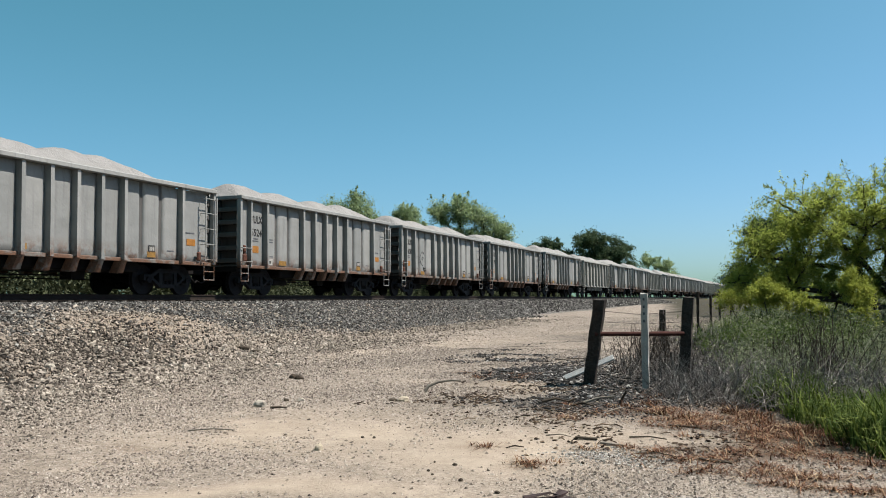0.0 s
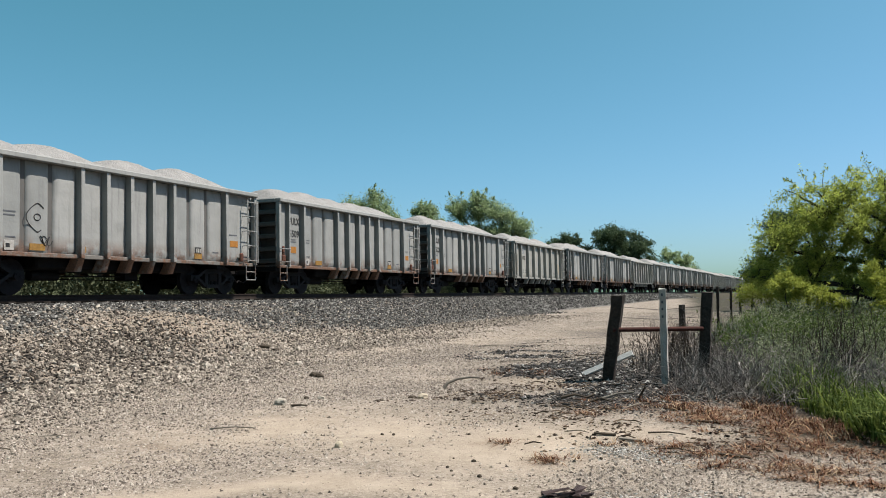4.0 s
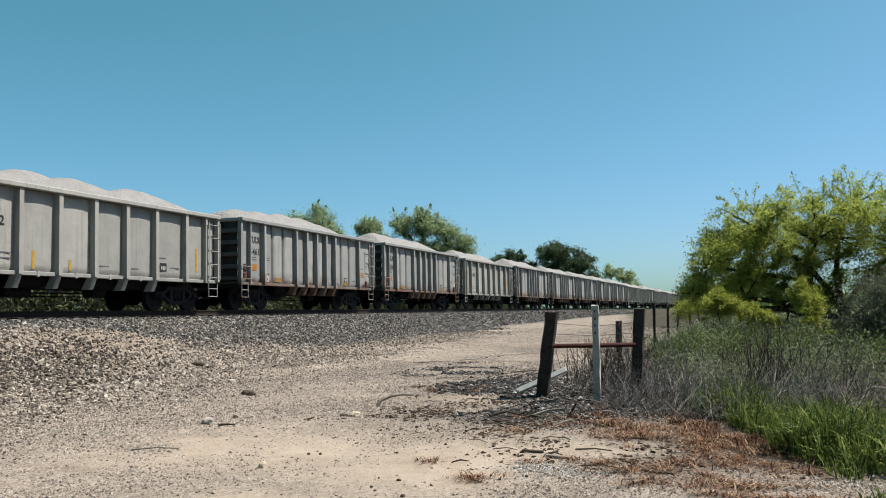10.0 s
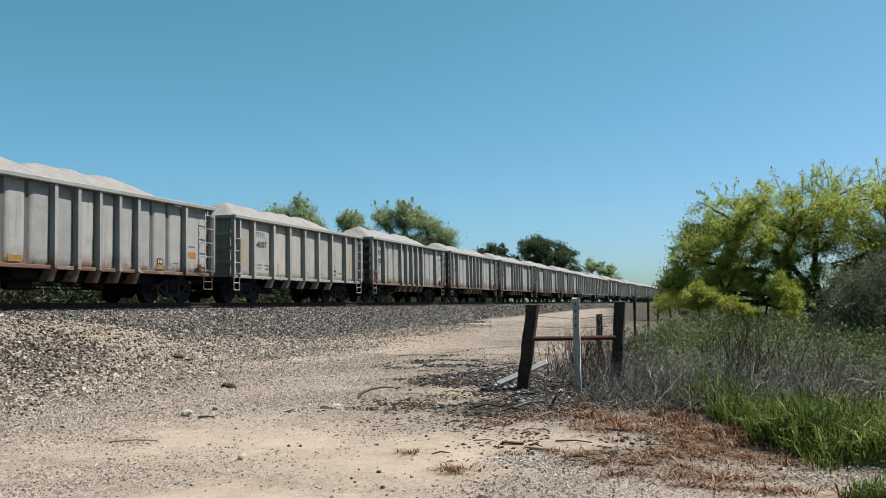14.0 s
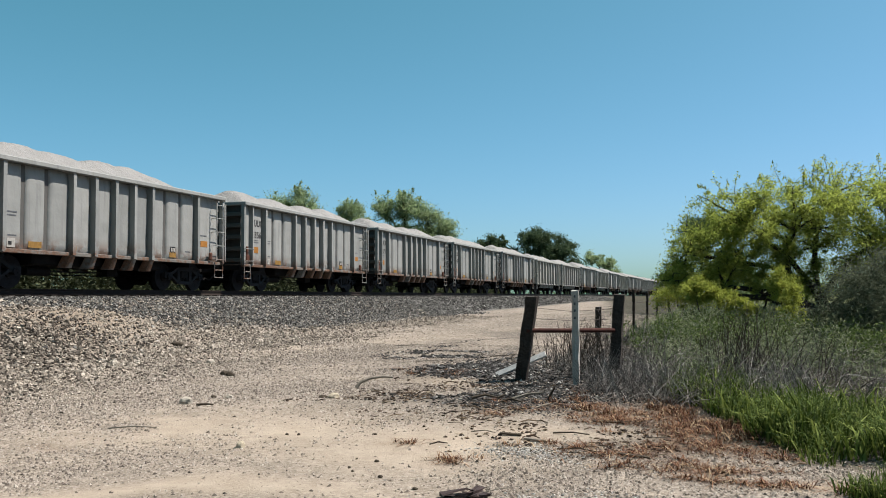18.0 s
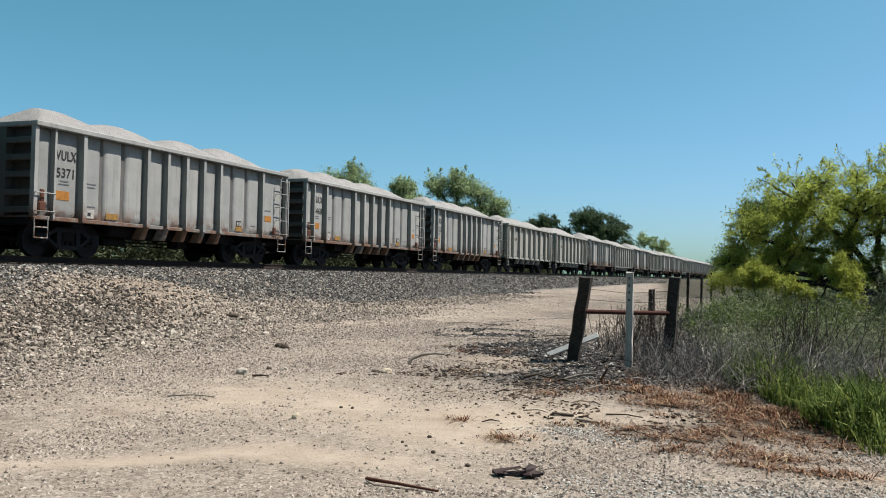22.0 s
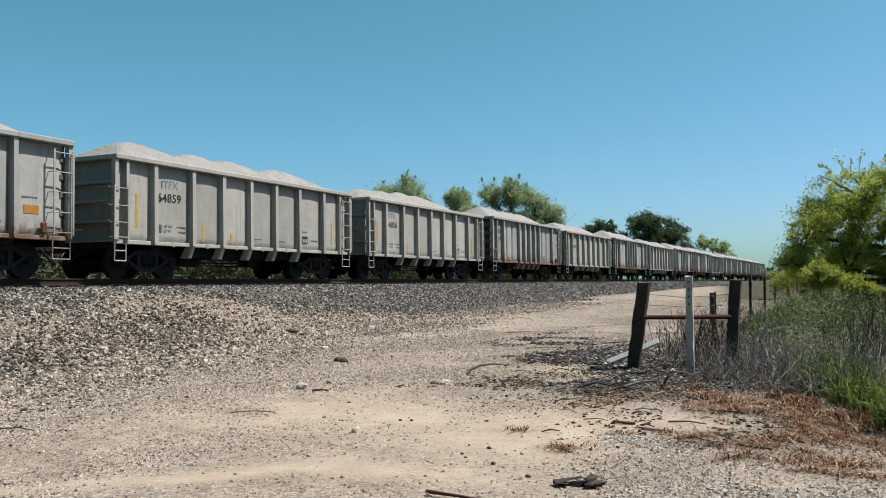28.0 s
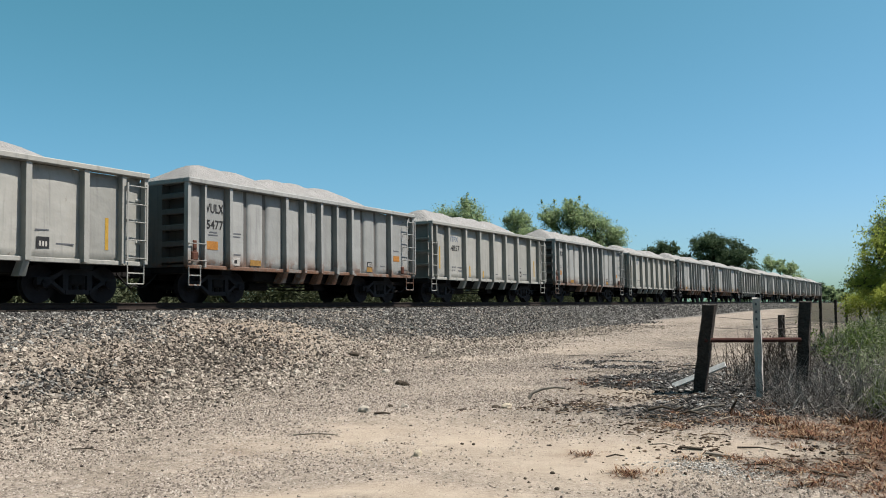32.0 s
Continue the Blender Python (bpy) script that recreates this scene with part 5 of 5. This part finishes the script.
    for cx, cy, h, k in ((0.45, 15.4, 1.15, 60), (0.1, 16.0, 0.85, 20), (1.5, 15.6, 0.8, 14), (-2.6, 16.8, 0.85, 95), (-2.1, 17.6, 0.8, 40), (2.9, 15.6, 0.8, 14)):
        for _ in range(k):
            p0 = np.array([cx + rng.normal(0, 0.28), cy + rng.normal(0, 0.28), 0])
            p0[2] = gz(p0[0], p0[1])
            a, tilt, L = rng.uniform(0, 6.28), rng.uniform(0.0, 0.55), h * rng.uniform(0.55, 1.1)
            e = p0 + L * np.array([math.cos(a) * math.sin(tilt), math.sin(a) * math.sin(tilt), math.cos(tilt)])
            paths.append(limb(rng, p0, e, 0.06, 5))
            radii.append(np.linspace(0.008, 0.002, 5))
            s = paths[-1][3]
            for _ in range(2):
                paths.append(limb(rng, s, s + (e - p0) * 0.3 + rng.normal(0, 0.1, 3), 0.06, 3))
                radii.append(np.array([0.0035, 0.0025, 0.0012]))
    tagged(put("bare_stems", raw_mesh("bare_stems", *tubes(paths, radii, 4)), M_BARK), "dark bare stems of dry weeds", "weeds", kind="stuff")
    # grey-green weeds
    M_WEED = islands("leafy_weed_green", [(0.0, (0.04, 0.065, 0.015)), (0.5, (0.09, 0.13, 0.035)), (1.0, (0.17, 0.22, 0.07))], translucent=0.4)
    n = 640
    x, y = rng.uniform(-1.6, 7.5, n), rng.uniform(13.5, 29, n)
    keep = (x > -1.0 + 0.02 * (y - 14)) & (y > 14.6 - 0.25 * np.clip(x, 0, 4)) & (rng.uniform(0, 1, n) < 0.35 + 0.7 * vnoise(x, y, 1.6, 12))
    pts = []
    for px, py in zip(x[keep], y[keep]):
        h = rng.uniform(0.25, 0.62) + 0.02 * (py - 14) + 0.28 * float(vnoise(px, py, 2.0, 13))
        c = np.array([px, py, gz(px, py) + h * 0.55])
        pts.append(c + rng.normal(0, 1, (210, 3)) * (0.22, 0.22, h * 0.32))
    stalks = np.stack([rng.uniform(-1.2, 7.0, 9000), rng.uniform(15.4, 24, 9000)], 1)
    stalks = stalks[(stalks[:, 1] > 15.0 - 0.3 * np.clip(stalks[:, 0], 0, 4)) & (rng.uniform(0, 1, 9000) < 0.05 + 0.6 * vnoise(stalks[:, 0], stalks[:, 1], 1.1, 18))]
    blades("weed_stalks", stalks[::2], 0.45, 0.005, 0.5, M_SAGE, "upright grey-green stalks among the weeds", "weeds", 69)
    pts = np.concatenate(pts)
    pts[:, 2] = np.maximum(pts[:, 2], height(pts[:, 0], pts[:, 1]) + 0.02)
    lush = []
    for cx, cy, k in ((-0.7, 19.5, 22), (0.2, 18.4, 20), (2.6, 17.6, 16), (3.6, 16.2, 14), (-0.4, 23, 22), (1.4, 20.5, 20)):
        for _ in range(k):
            px, py = cx + rng.normal(0, 0.55), cy + rng.normal(0, 0.7)
            lush.append(np.array([px, py, gz(px, py) + rng.uniform(0.2, 0.75)]) + rng.normal(0, 1, (110, 3)) * (0.17, 0.17, 0.13))
    tagged(put("leafy_weeds", leaf_mesh("leafy_weeds", np.concatenate(lush), 0.026, 67, 1.5), M_WEED), "leafy green weeds growing through the brush", "weeds", kind="stuff")
    tagged(put("weeds", leaf_mesh("weeds", pts, 0.021, 62, 2.0), M_SAGE), "grey-green waist-high weeds behind the grass", "weeds", kind="stuff")
    # fresh grass
    n = 30000
    x, y = rng.uniform(-0.6, 6.0, n), rng.uniform(8.9, 15.5, n)
    front = 12.6 - 3.2 * step(-0.5, 0.9, x) - 0.35 * np.clip(x - 0.7, 0, 2) + 0.4 * (vnoise(x, y, 0.6, 14) - 0.5)
    keep = (y > front) & (y < front + 2.6 + 1.0 * vnoise(x, y, 1.2, 15)) & (rng.uniform(0, 1, n) < 0.45 + 0.7 * vnoise(x, y, 0.5, 16))
    blades("green_grass", np.stack([x[keep], y[keep]], 1), 0.22 + 0.36 * vnoise(x[keep], y[keep], 0.45, 43), 0.010, 0.8, M_GRASS, "fresh green grass at the edge of the gravel", "grass", 63)
    gx, gy = x[keep][::5], y[keep][::5]
    herb = np.stack([gx, gy, height(gx, gy) + rng.uniform(0.12, 0.42, len(gx))], 1)
    herb = np.repeat(herb, 5, 0) + rng.normal(0, 0.035, (5 * len(gx), 3))
    tagged(put("grass_herbs", leaf_mesh("grass_herbs", herb, 0.011, 71, 1.7), M_WEED), "small leafy herbs in the fresh grass", "weeds", kind="stuff")
    for cx, cy, k in ((1.22, 7.9, 260), (1.5, 8.4, 120), (0.95, 9.2, 60)):
        p = np.stack([rng.normal(cx, 0.10, k), rng.normal(cy, 0.08, k)], 1)
        blades("grass_tuft", p, 0.22, 0.006, 0.8, M_GRASS, "small green tuft of grass in the gravel", "grass", 68 + k)
    # dry russet grass
    C = DRY
    pts = np.concatenate([np.stack([rng.normal(a, sa, k), rng.normal(b, sb, k)], 1) for a, b, sa, sb, k in C])
    tuft = np.concatenate([np.stack([rng.normal(a, 1.35 * sa, max(1, k // 36)), rng.normal(b, 1.35 * sb, max(1, k // 36))], 1) for a, b, sa, sb, k in C])
    pts = np.concatenate([pts[rng.uniform(0, 1, len(pts)) < 0.16], tuft[rng.randint(0, len(tuft), 5000)] + rng.normal(0, 0.036, (5000, 2)) * (1.5, 0.8)])
    blades("dry_grass", pts, 0.18, 0.0052, 1.4, M_DRY, "russet dried grass flattened on the gravel", "dry grass", 64, 0.52)
    t = rng.uniform(0, 1, 34)
    tuft = np.stack([-1.9 + 2.5 * t + rng.normal(0, 0.4, 34), 12.4 - 1.9 * t + rng.normal(0, 0.45, 34)], 1)
    pts = tuft[rng.randint(0, 34, 1700)] + rng.normal(0, 0.07, (1700, 2))
    blades("dry_tufts", pts, 0.24, 0.0055, 1.0, M_DRY, "brown dried tufts of grass before the brush", "dry grass", 66, 0.6)
    n = 2600
    x, y = rng.uniform(-1.2, 4.0, n), rng.uniform(12.8, 24, n)
    m = 14000
    vx, vy = rng.uniform(-2.7, 5.0, m), rng.uniform(23, 62, m)
    keep = (vx > -2.6 + 0.5 * vnoise(vx, vy, 1.5, 41)) & (rng.uniform(0, 1, m) < 0.3 + vnoise(vx, vy, 2.2, 42))
    blades("verge_grass", np.stack([vx, vy], 1)[keep], 0.55, 0.012, 0.6, M_SAGE, "tall grey-green grass along the fence line", "grass", 72)
    blades("straw", np.stack([x, y], 1), 0.26, 0.0035, 1.5, M_TWIG, "pale dry stalks among the brush", "dry grass", 65)


thicket()


# ---- loose stones and litter ----
def scatter():
    rng = np.random.RandomState(81)

    def cloud(n, x0, x1, y0, y1):
        return np.stack([rng.uniform(x0, x1, n), rng.uniform(y0, y1, n)], 1)

    p = cloud(70000, -17.6, -12.0, 8, 48)
    z = zones(p[:, 0], p[:, 1])
    keep = rng.uniform(0, 1, len(p)) < np.clip(z["ballast"] * 1.1 - 0.45 * z["mound"], 0.03, 1)
    stones("ballast_stones", p[keep], rng.uniform(0.022, 0.05, keep.sum()), M_BALLAST, "loose grey ballast stones on the embankment", "ballast", 0.8, 1)
    p = np.concatenate([np.stack([rng.normal(-13.5, 0.5, 3000), rng.normal(14.4, 1.3, 3000)], 1), np.stack([rng.normal(-12.6, 0.6, 1100), rng.normal(11.2, 1.0, 1100)], 1)])
    stones("dark_gravel", p, rng.uniform(0.018, 0.046, len(p)), M_DARK, "dark brown gravel stones on the bank", "gravel", 0.85, 15)
    p = cloud(15000, -17.4, -14.0, 48, 120)
    stones("ballast_stones", p, rng.uniform(0.035, 0.07, len(p)), M_BALLAST, "loose grey ballast stones on the embankment", "ballast", 0.8, 2)
    p = np.concatenate([cloud(92000, -16.4, -6.5, 6, 24), cloud(22000, -16.4, -8.0, 24, 42)])
    z = zones(p[:, 0], p[:, 1])
    keep = rng.uniform(0, 1, len(p)) < np.clip(0.75 - 0.5 * z["mound"] - 1.3 * z["sand"] - 0.45 * z["ballast"], 0.04, 1) * step(-6.8, -11.0, p[:, 0] + 0.08 * (p[:, 1] - 9))
    stones("tan_gravel", p[keep], (0.5 + 0.5 * step(-8.0, -12.5, p[keep, 0])) * rng.uniform(0.015, 0.032, keep.sum()) * (1 + 1.2 * rng.uniform(0, 1, keep.sum()) ** 3), M_BANK, "tan gravel stones at the foot of the bank", "gravel", 0.85, 3)
    p = cloud(430000, -11.8, 1.6, 4.6, 22)
    z = zones(p[:, 0], p[:, 1])
    n1 = vnoise(p[:, 0], p[:, 1], 1.1, 21)
    keep = rng.uniform(0, 1, len(p)) < np.clip((0.24 + 1.0 * step(0.35, 0.72, n1) + 0.35 * step(-6, -10, p[:, 0])) * (1 - 1.25 * z["sand"]) * (1 - 0.6 * z["verge"]) * (1 - 0.8 * z["litter"]), 0.012, 1)
    stones("tan_gravel", p[keep], (0.005 + 0.025 * rng.uniform(0, 1, keep.sum()) ** 2.4) * (0.8 + 0.02 * p[keep, 1]), M_TAN, "fine tan gravel spread over the ground", "gravel", 0.55, 4, True)
    p = cloud(40000, -11.8, 0.5, 22, 46)
    stones("tan_gravel", p, rng.uniform(0.012, 0.032, len(p)), M_TAN, "tan gravel along the dirt road", "gravel", 0.4, 14, True)
    p = cloud(12000, -2.0, 3.5, 6.2, 9.0)
    keep = rng.uniform(0, 1, len(p)) < step(0.35, 0.6, vnoise(p[:, 0], p[:, 1], 1.3, 22)) * step(-2.0, -0.8, p[:, 0])
    stones("pale_chips", p[keep], rng.uniform(0.006, 0.018, keep.sum()), M_PALE, "pale limestone chips on the ground", "gravel", 0.65, 5)
    p = np.concatenate([np.stack([rng.normal(-3.9, 1.0, 12000), rng.normal(16.3, 2.0, 12000)], 1), np.stack([rng.normal(-6.0, 0.8, 5000), rng.normal(19.5, 1.8, 5000)], 1)])
    p = p[zones(p[:, 0], p[:, 1])["litter"] > rng.uniform(0.15, 0.75, len(p))]
    stones("charred_rubble", p, 0.01 + 0.04 * rng.uniform(0, 1, len(p)) ** 2, M_CHAR, "grey and black rubble beside the leaning post", "rubble", 0.55, 6)
    p = np.stack([rng.normal(-2.4, 1.0, 5000), rng.normal(12.7, 0.8, 5000)], 1)
    p = p[zones(p[:, 0], p[:, 1])["litter"] > 0.2]
    stones("charred_rubble", p, 0.007 + 0.022 * rng.uniform(0, 1, len(p)) ** 2, M_CHAR, "grey and black rubble before the fence", "rubble", 0.55, 7)
    p = np.stack([rng.normal(-1.65, 0.36, 900), rng.normal(8.85, 0.2, 900)], 1)
    stones("pale_chips", p, rng.uniform(0.005, 0.018, len(p)), M_PALE, "pale chips among dry grass", "gravel", 0.6, 8)


def mulch():
    """Bark scraps and dark crumbs where brush was burnt."""
    rng = np.random.RandomState(83)
    p = np.concatenate([np.stack([rng.normal(-3.2, 1.1, 5200), rng.normal(12.8, 1.0, 5200)], 1), np.stack([rng.normal(-1.6, 0.9, 1500), rng.normal(10.9, 0.7, 1500)], 1), np.stack([rng.normal(-0.8, 0.8, 900), rng.normal(9.5, 0.4, 900)], 1)])
    p = p[rng.uniform(0, 1, len(p)) < step(0.3, 0.65, vnoise(p[:, 0], p[:, 1], 0.7, 24))]
    M_MULCH = islands("dark_bark_crumbs", [(0.0, (0.018, 0.012, 0.009)), (0.6, (0.075, 0.05, 0.034)), (0.9, (0.16, 0.11, 0.072)), (1.0, (0.33, 0.27, 0.2))])
    stones("bark_crumbs", p, 0.006 + 0.03 * rng.uniform(0, 1, len(p)) ** 2.5, M_MULCH, "dark bark crumbs scattered over the sand", "litter", 0.5, 9)
    q = p[rng.randint(0, len(p), 170)] + rng.normal(0, 0.2, (170, 2))
    paths, radii = [], []
    for px, py in q:
        a, L = rng.uniform(0, 3.14), rng.uniform(0.05, 0.22)
        e = np.array([math.cos(a), math.sin(a)]) * L / 2
        A, B = (px - e[0], py - e[1]), (px + e[0], py + e[1])
        paths.append(np.array([(*A, gz(*A) + 0.012), (px, py, gz(px, py) + 0.02 + 0.05 * L), (*B, gz(*B) + 0.012)]))
        radii.append(np.array([0.004, 0.006, 0.003]) * rng.uniform(0.5, 1.6))
    tagged(put("twig_litter", raw_mesh("twig_litter", *tubes(paths, radii, 4)), M_MULCH), "broken dark twigs littering the ground", "litter", kind="stuff")


def rock(name, x, y, r, material, label, seed, flat=0.75):
    rng = np.random.RandomState(seed)
    bm = bmesh.new()
    bmesh.ops.create_icosphere(bm, subdivisions=2, radius=1)
    k = rng.uniform(0.75, 1.25, 3)
    for v in bm.verts:
        d = 1 + 0.35 * (noise.noise(v.co * 1.6 + Vector((seed * 3.1, 0, 0))))
        v.co = Vector((v.co.x * k[0], v.co.y * k[1], v.co.z * flat)) * d * r
    ob = part(name, bm, material)
    ob.location = (x, y, gz(x, y) + r * flat * 0.45)
    return tagged(ob, label, "rock")


def stick(name, pts, r, material, label, category="stick"):
    P = [(x, y, gz(x, y) + dz) for x, y, dz in pts]
    return tagged(put(name, raw_mesh(name, *tubes([P], [np.linspace(r, r * 0.55, len(P))], 6), True), material), label, category)


def litter():
    M_CLOD = plain("dark_clod", (0.035, 0.028, 0.022), (0.09, 0.07, 0.05), 0.95)
    M_STONE = plain("pale_stone", (0.30, 0.26, 0.21), (0.46, 0.41, 0.34), 0.9)
    M_OCHRE = plain("ochre_stone", (0.32, 0.26, 0.18), (0.47, 0.41, 0.31), 0.9)
    M_WOOD = plain("grey_driftwood", (0.13, 0.11, 0.09), (0.28, 0.245, 0.2), 0.9, scale=9)
    M_METAL = plain("rust_brown_scrap", (0.03, 0.02, 0.019), (0.085, 0.06, 0.056), 0.7, 0.2)
    rock("stone", -4.66, 8.22, 0.05, M_OCHRE, "pale pointed stone on the sand", 1, 0.9)
    rock("stone", -12.9, 12.7, 0.12, M_STONE, "pale flat stone on the bank", 2, 0.5)
    rock("clod", -8.40, 13.92, 0.08, M_CLOD, "dark lump of slag on the gravel", 3)
    rock("clod", -8.25, 13.85, 0.07, M_CLOD, "dark lump of slag on the gravel", 4)
    rock("stone", -5.42, 12.1, 0.085, M_OCHRE, "ochre stone on the gravel", 5, 0.6)
    rock("clod", -5.55, 12.0, 0.06, M_CLOD, "dark clod beside a stone", 6, 0.5)
    for k, (x, y, r) in enumerate(((-4.57, 9.06, 0.028), (-4.44, 9.09, 0.028), (-3.05, 8.0, 0.03), (-3.2, 7.7, 0.025), (-3.3, 8.1, 0.02), (-2.75, 7.35, 0.032), (-3.1, 7.55, 0.02), (-6.75, 11.4, 0.05), (-6.95, 11.3, 0.04), (-3.6, 9.3, 0.025), (-2.1, 9.2, 0.03), (-1.9, 8.4, 0.03), (-9.9, 15.8, 0.08), (-11.3, 14.6, 0.09), (-2.3, 7.0, 0.03))):
        rock("clod", x, y, r * (0.72 if r < 0.04 else 1.0), M_CLOD if k not in (7, 12, 13) else M_STONE, "small dark clod on the sand" if k not in (7, 12, 13) else "pale stone on the gravel", 30 + k)
    rock("clod", -12.75, 18.75, 0.16, M_CLOD, "dark clump of earth at the foot of the bank", 51, 0.45)
    rock("clod", -12.35, 18.7, 0.12, M_CLOD, "dark clump of earth at the foot of the bank", 52, 0.4)
    stick("bent_branch", [(-5.44, 12.98, 0.02), (-5.40, 13.02, 0.10), (-5.26, 13.1, 0.16), (-5.08, 13.2, 0.19), (-4.93, 13.25, 0.18)], 0.03, M_WOOD, "bent grey branch lying on the gravel", "branch")
    stick("broken_branch", [(-2.75, 12.25, 0.03), (-2.55, 12.33, 0.10), (-2.32, 12.36, 0.13)], 0.022, M_WOOD, "pale broken branch in the rubble", "branch")
    stick("charred_stub", [(-2.27, 12.4, -0.02), (-2.23, 12.42, 0.10), (-2.17, 12.38, 0.20)], 0.03, M_CLOD, "charred upright stub of a branch", "branch")
    stick("charred_branch", [(-3.32, 12.2, 0.03), (-3.15, 12.3, 0.07), (-2.98, 12.33, 0.03), (-2.9, 12.42, 0.07)], 0.022, M_CLOD, "charred branch lying in the rubble", "branch")
    stick("charred_branch", [(-2.85, 12.0, 0.02), (-2.72, 12.08, 0.06), (-2.55, 12.05, 0.02)], 0.018, M_CLOD, "charred branch lying in the rubble", "branch")
    for bx, by, turn, L, mat, words in ((-1.8, 9.4, 4, 0.26, M_WOOD, "weathered grey board on the sand"), (-2.12, 9.58, 10, 0.24, M_CLOD, "dark charred board on the sand"), (-0.72, 8.95, -8, 0.34, M_CLOD, "dark charred board among dry grass"), (-1.2, 10.75, 12, 0.4, M_CLOD, "dark charred board on the sand")):
        bm = boxes((-L / 2, L / 2, -0.024, 0.024, -0.012, 0.008, 0.004))
        for v in bm.verts:
            v.co += Vector((0, 0.02 * noise.noise(v.co * 9 + Vector((bx, by, 0))), 0.01 * noise.noise(v.co * 7 + Vector((by, bx, 0)))))
        o = part("small_board", bm, mat)
        o.matrix_basis = pose(bx, by, gz(bx, by) + 0.022, 3, 4, turn)
        tagged(o, words, "board")
    rock("stone", -7.02, 10.72, 0.085, M_STONE, "pale stone on the gravel", 61, 0.7)
    stick("stick", [(-6.72, 10.52, 0.02), (-6.6, 10.55, 0.03), (-6.5, 10.58, 0.02)], 0.018, M_CLOD, "short dark stick on the gravel")
    stick("slat", [(-2.80, 6.12, 0.03), (-2.5, 6.05, 0.03), (-2.17, 6.0, 0.02)], 0.016, M_RUSTBAR, "split brown slat on the sand", "slat")
    stick("slat", [(-2.79, 6.10, 0.02), (-2.66, 5.98, 0.02), (-2.45, 5.98, 0.02)], 0.007, M_WOOD, "thin pale splinter of a slat", "slat")
    for k, (x, y, L, a) in enumerate(((-8.05, 7.65, 0.42, 0.3), (-8.1, 6.85, 0.45, 0.1), (-6.4, 8.75, 0.55, 0.4), (-2.9, 10.1, 0.3, -0.5), (-2.45, 9.65, 0.3, -0.2), (-1.5, 9.85, 0.4, 0.1), (-2.6, 12.4, 0.5, 0.6), (-2.9, 12.2, 0.45, 0.2), (-7.6, 21.5, 0.9, 0.1), (-6.6, 22.2, 1.0, 0.1), (-5.6, 17.5, 0.9, 0.25), (-4.3, 18.8, 1.0, 0.15), (-0.5, 9.9, 0.4, -0.1), (-1.3, 9.0, 0.4, 0.0), (-2.2, 11.9, 0.55, 1.2), (-3.4, 12.6, 0.4, 0.4), (-1.0, 10.8, 0.5, 0.1))):
        dx, dy = math.cos(a) * L / 2, math.sin(a) * L / 2
        stick("stick", [(x - dx, y - dy, 0.015), (x + 0.02, y + 0.02, 0.03), (x + dx, y + dy, 0.015)], 0.005 + 0.003 * (k % 3), M_CLOD if k % 2 else M_WOOD, "dry stick lying on the ground")
    scrap = new("scrap_heap")
    sx, sy = -1.84, 6.9
    scrap.location = (sx, sy, gz(sx, sy))
    rng = np.random.RandomState(5)
    for k in range(7):
        bm = boxes((-0.10, 0.10, -0.03, 0.03, -0.006, 0.006))
        for v in bm.verts:
            v.co += Vector(rng.uniform(-0.02, 0.02, 3))
        o = part("scrap_strip", bm, M_METAL, scrap)
        o.matrix_basis = pose(rng.uniform(-0.16, 0.16), rng.uniform(-0.06, 0.06), 0.014 + 0.005 * k, rng.uniform(-10, 10), rng.uniform(-9, 9), rng.uniform(0, 180))
    tagged(scrap, "crumpled dark scrap of metal on the sand", "scrap metal")
    stick("thin_twig", [(-1.72, 6.9, 0.03), (-1.6, 6.98, 0.05), (-1.46, 7.1, 0.06)], 0.006, M_WOOD, "thin grey twig in the sand")


scatter()
mulch()
litter()
motions()
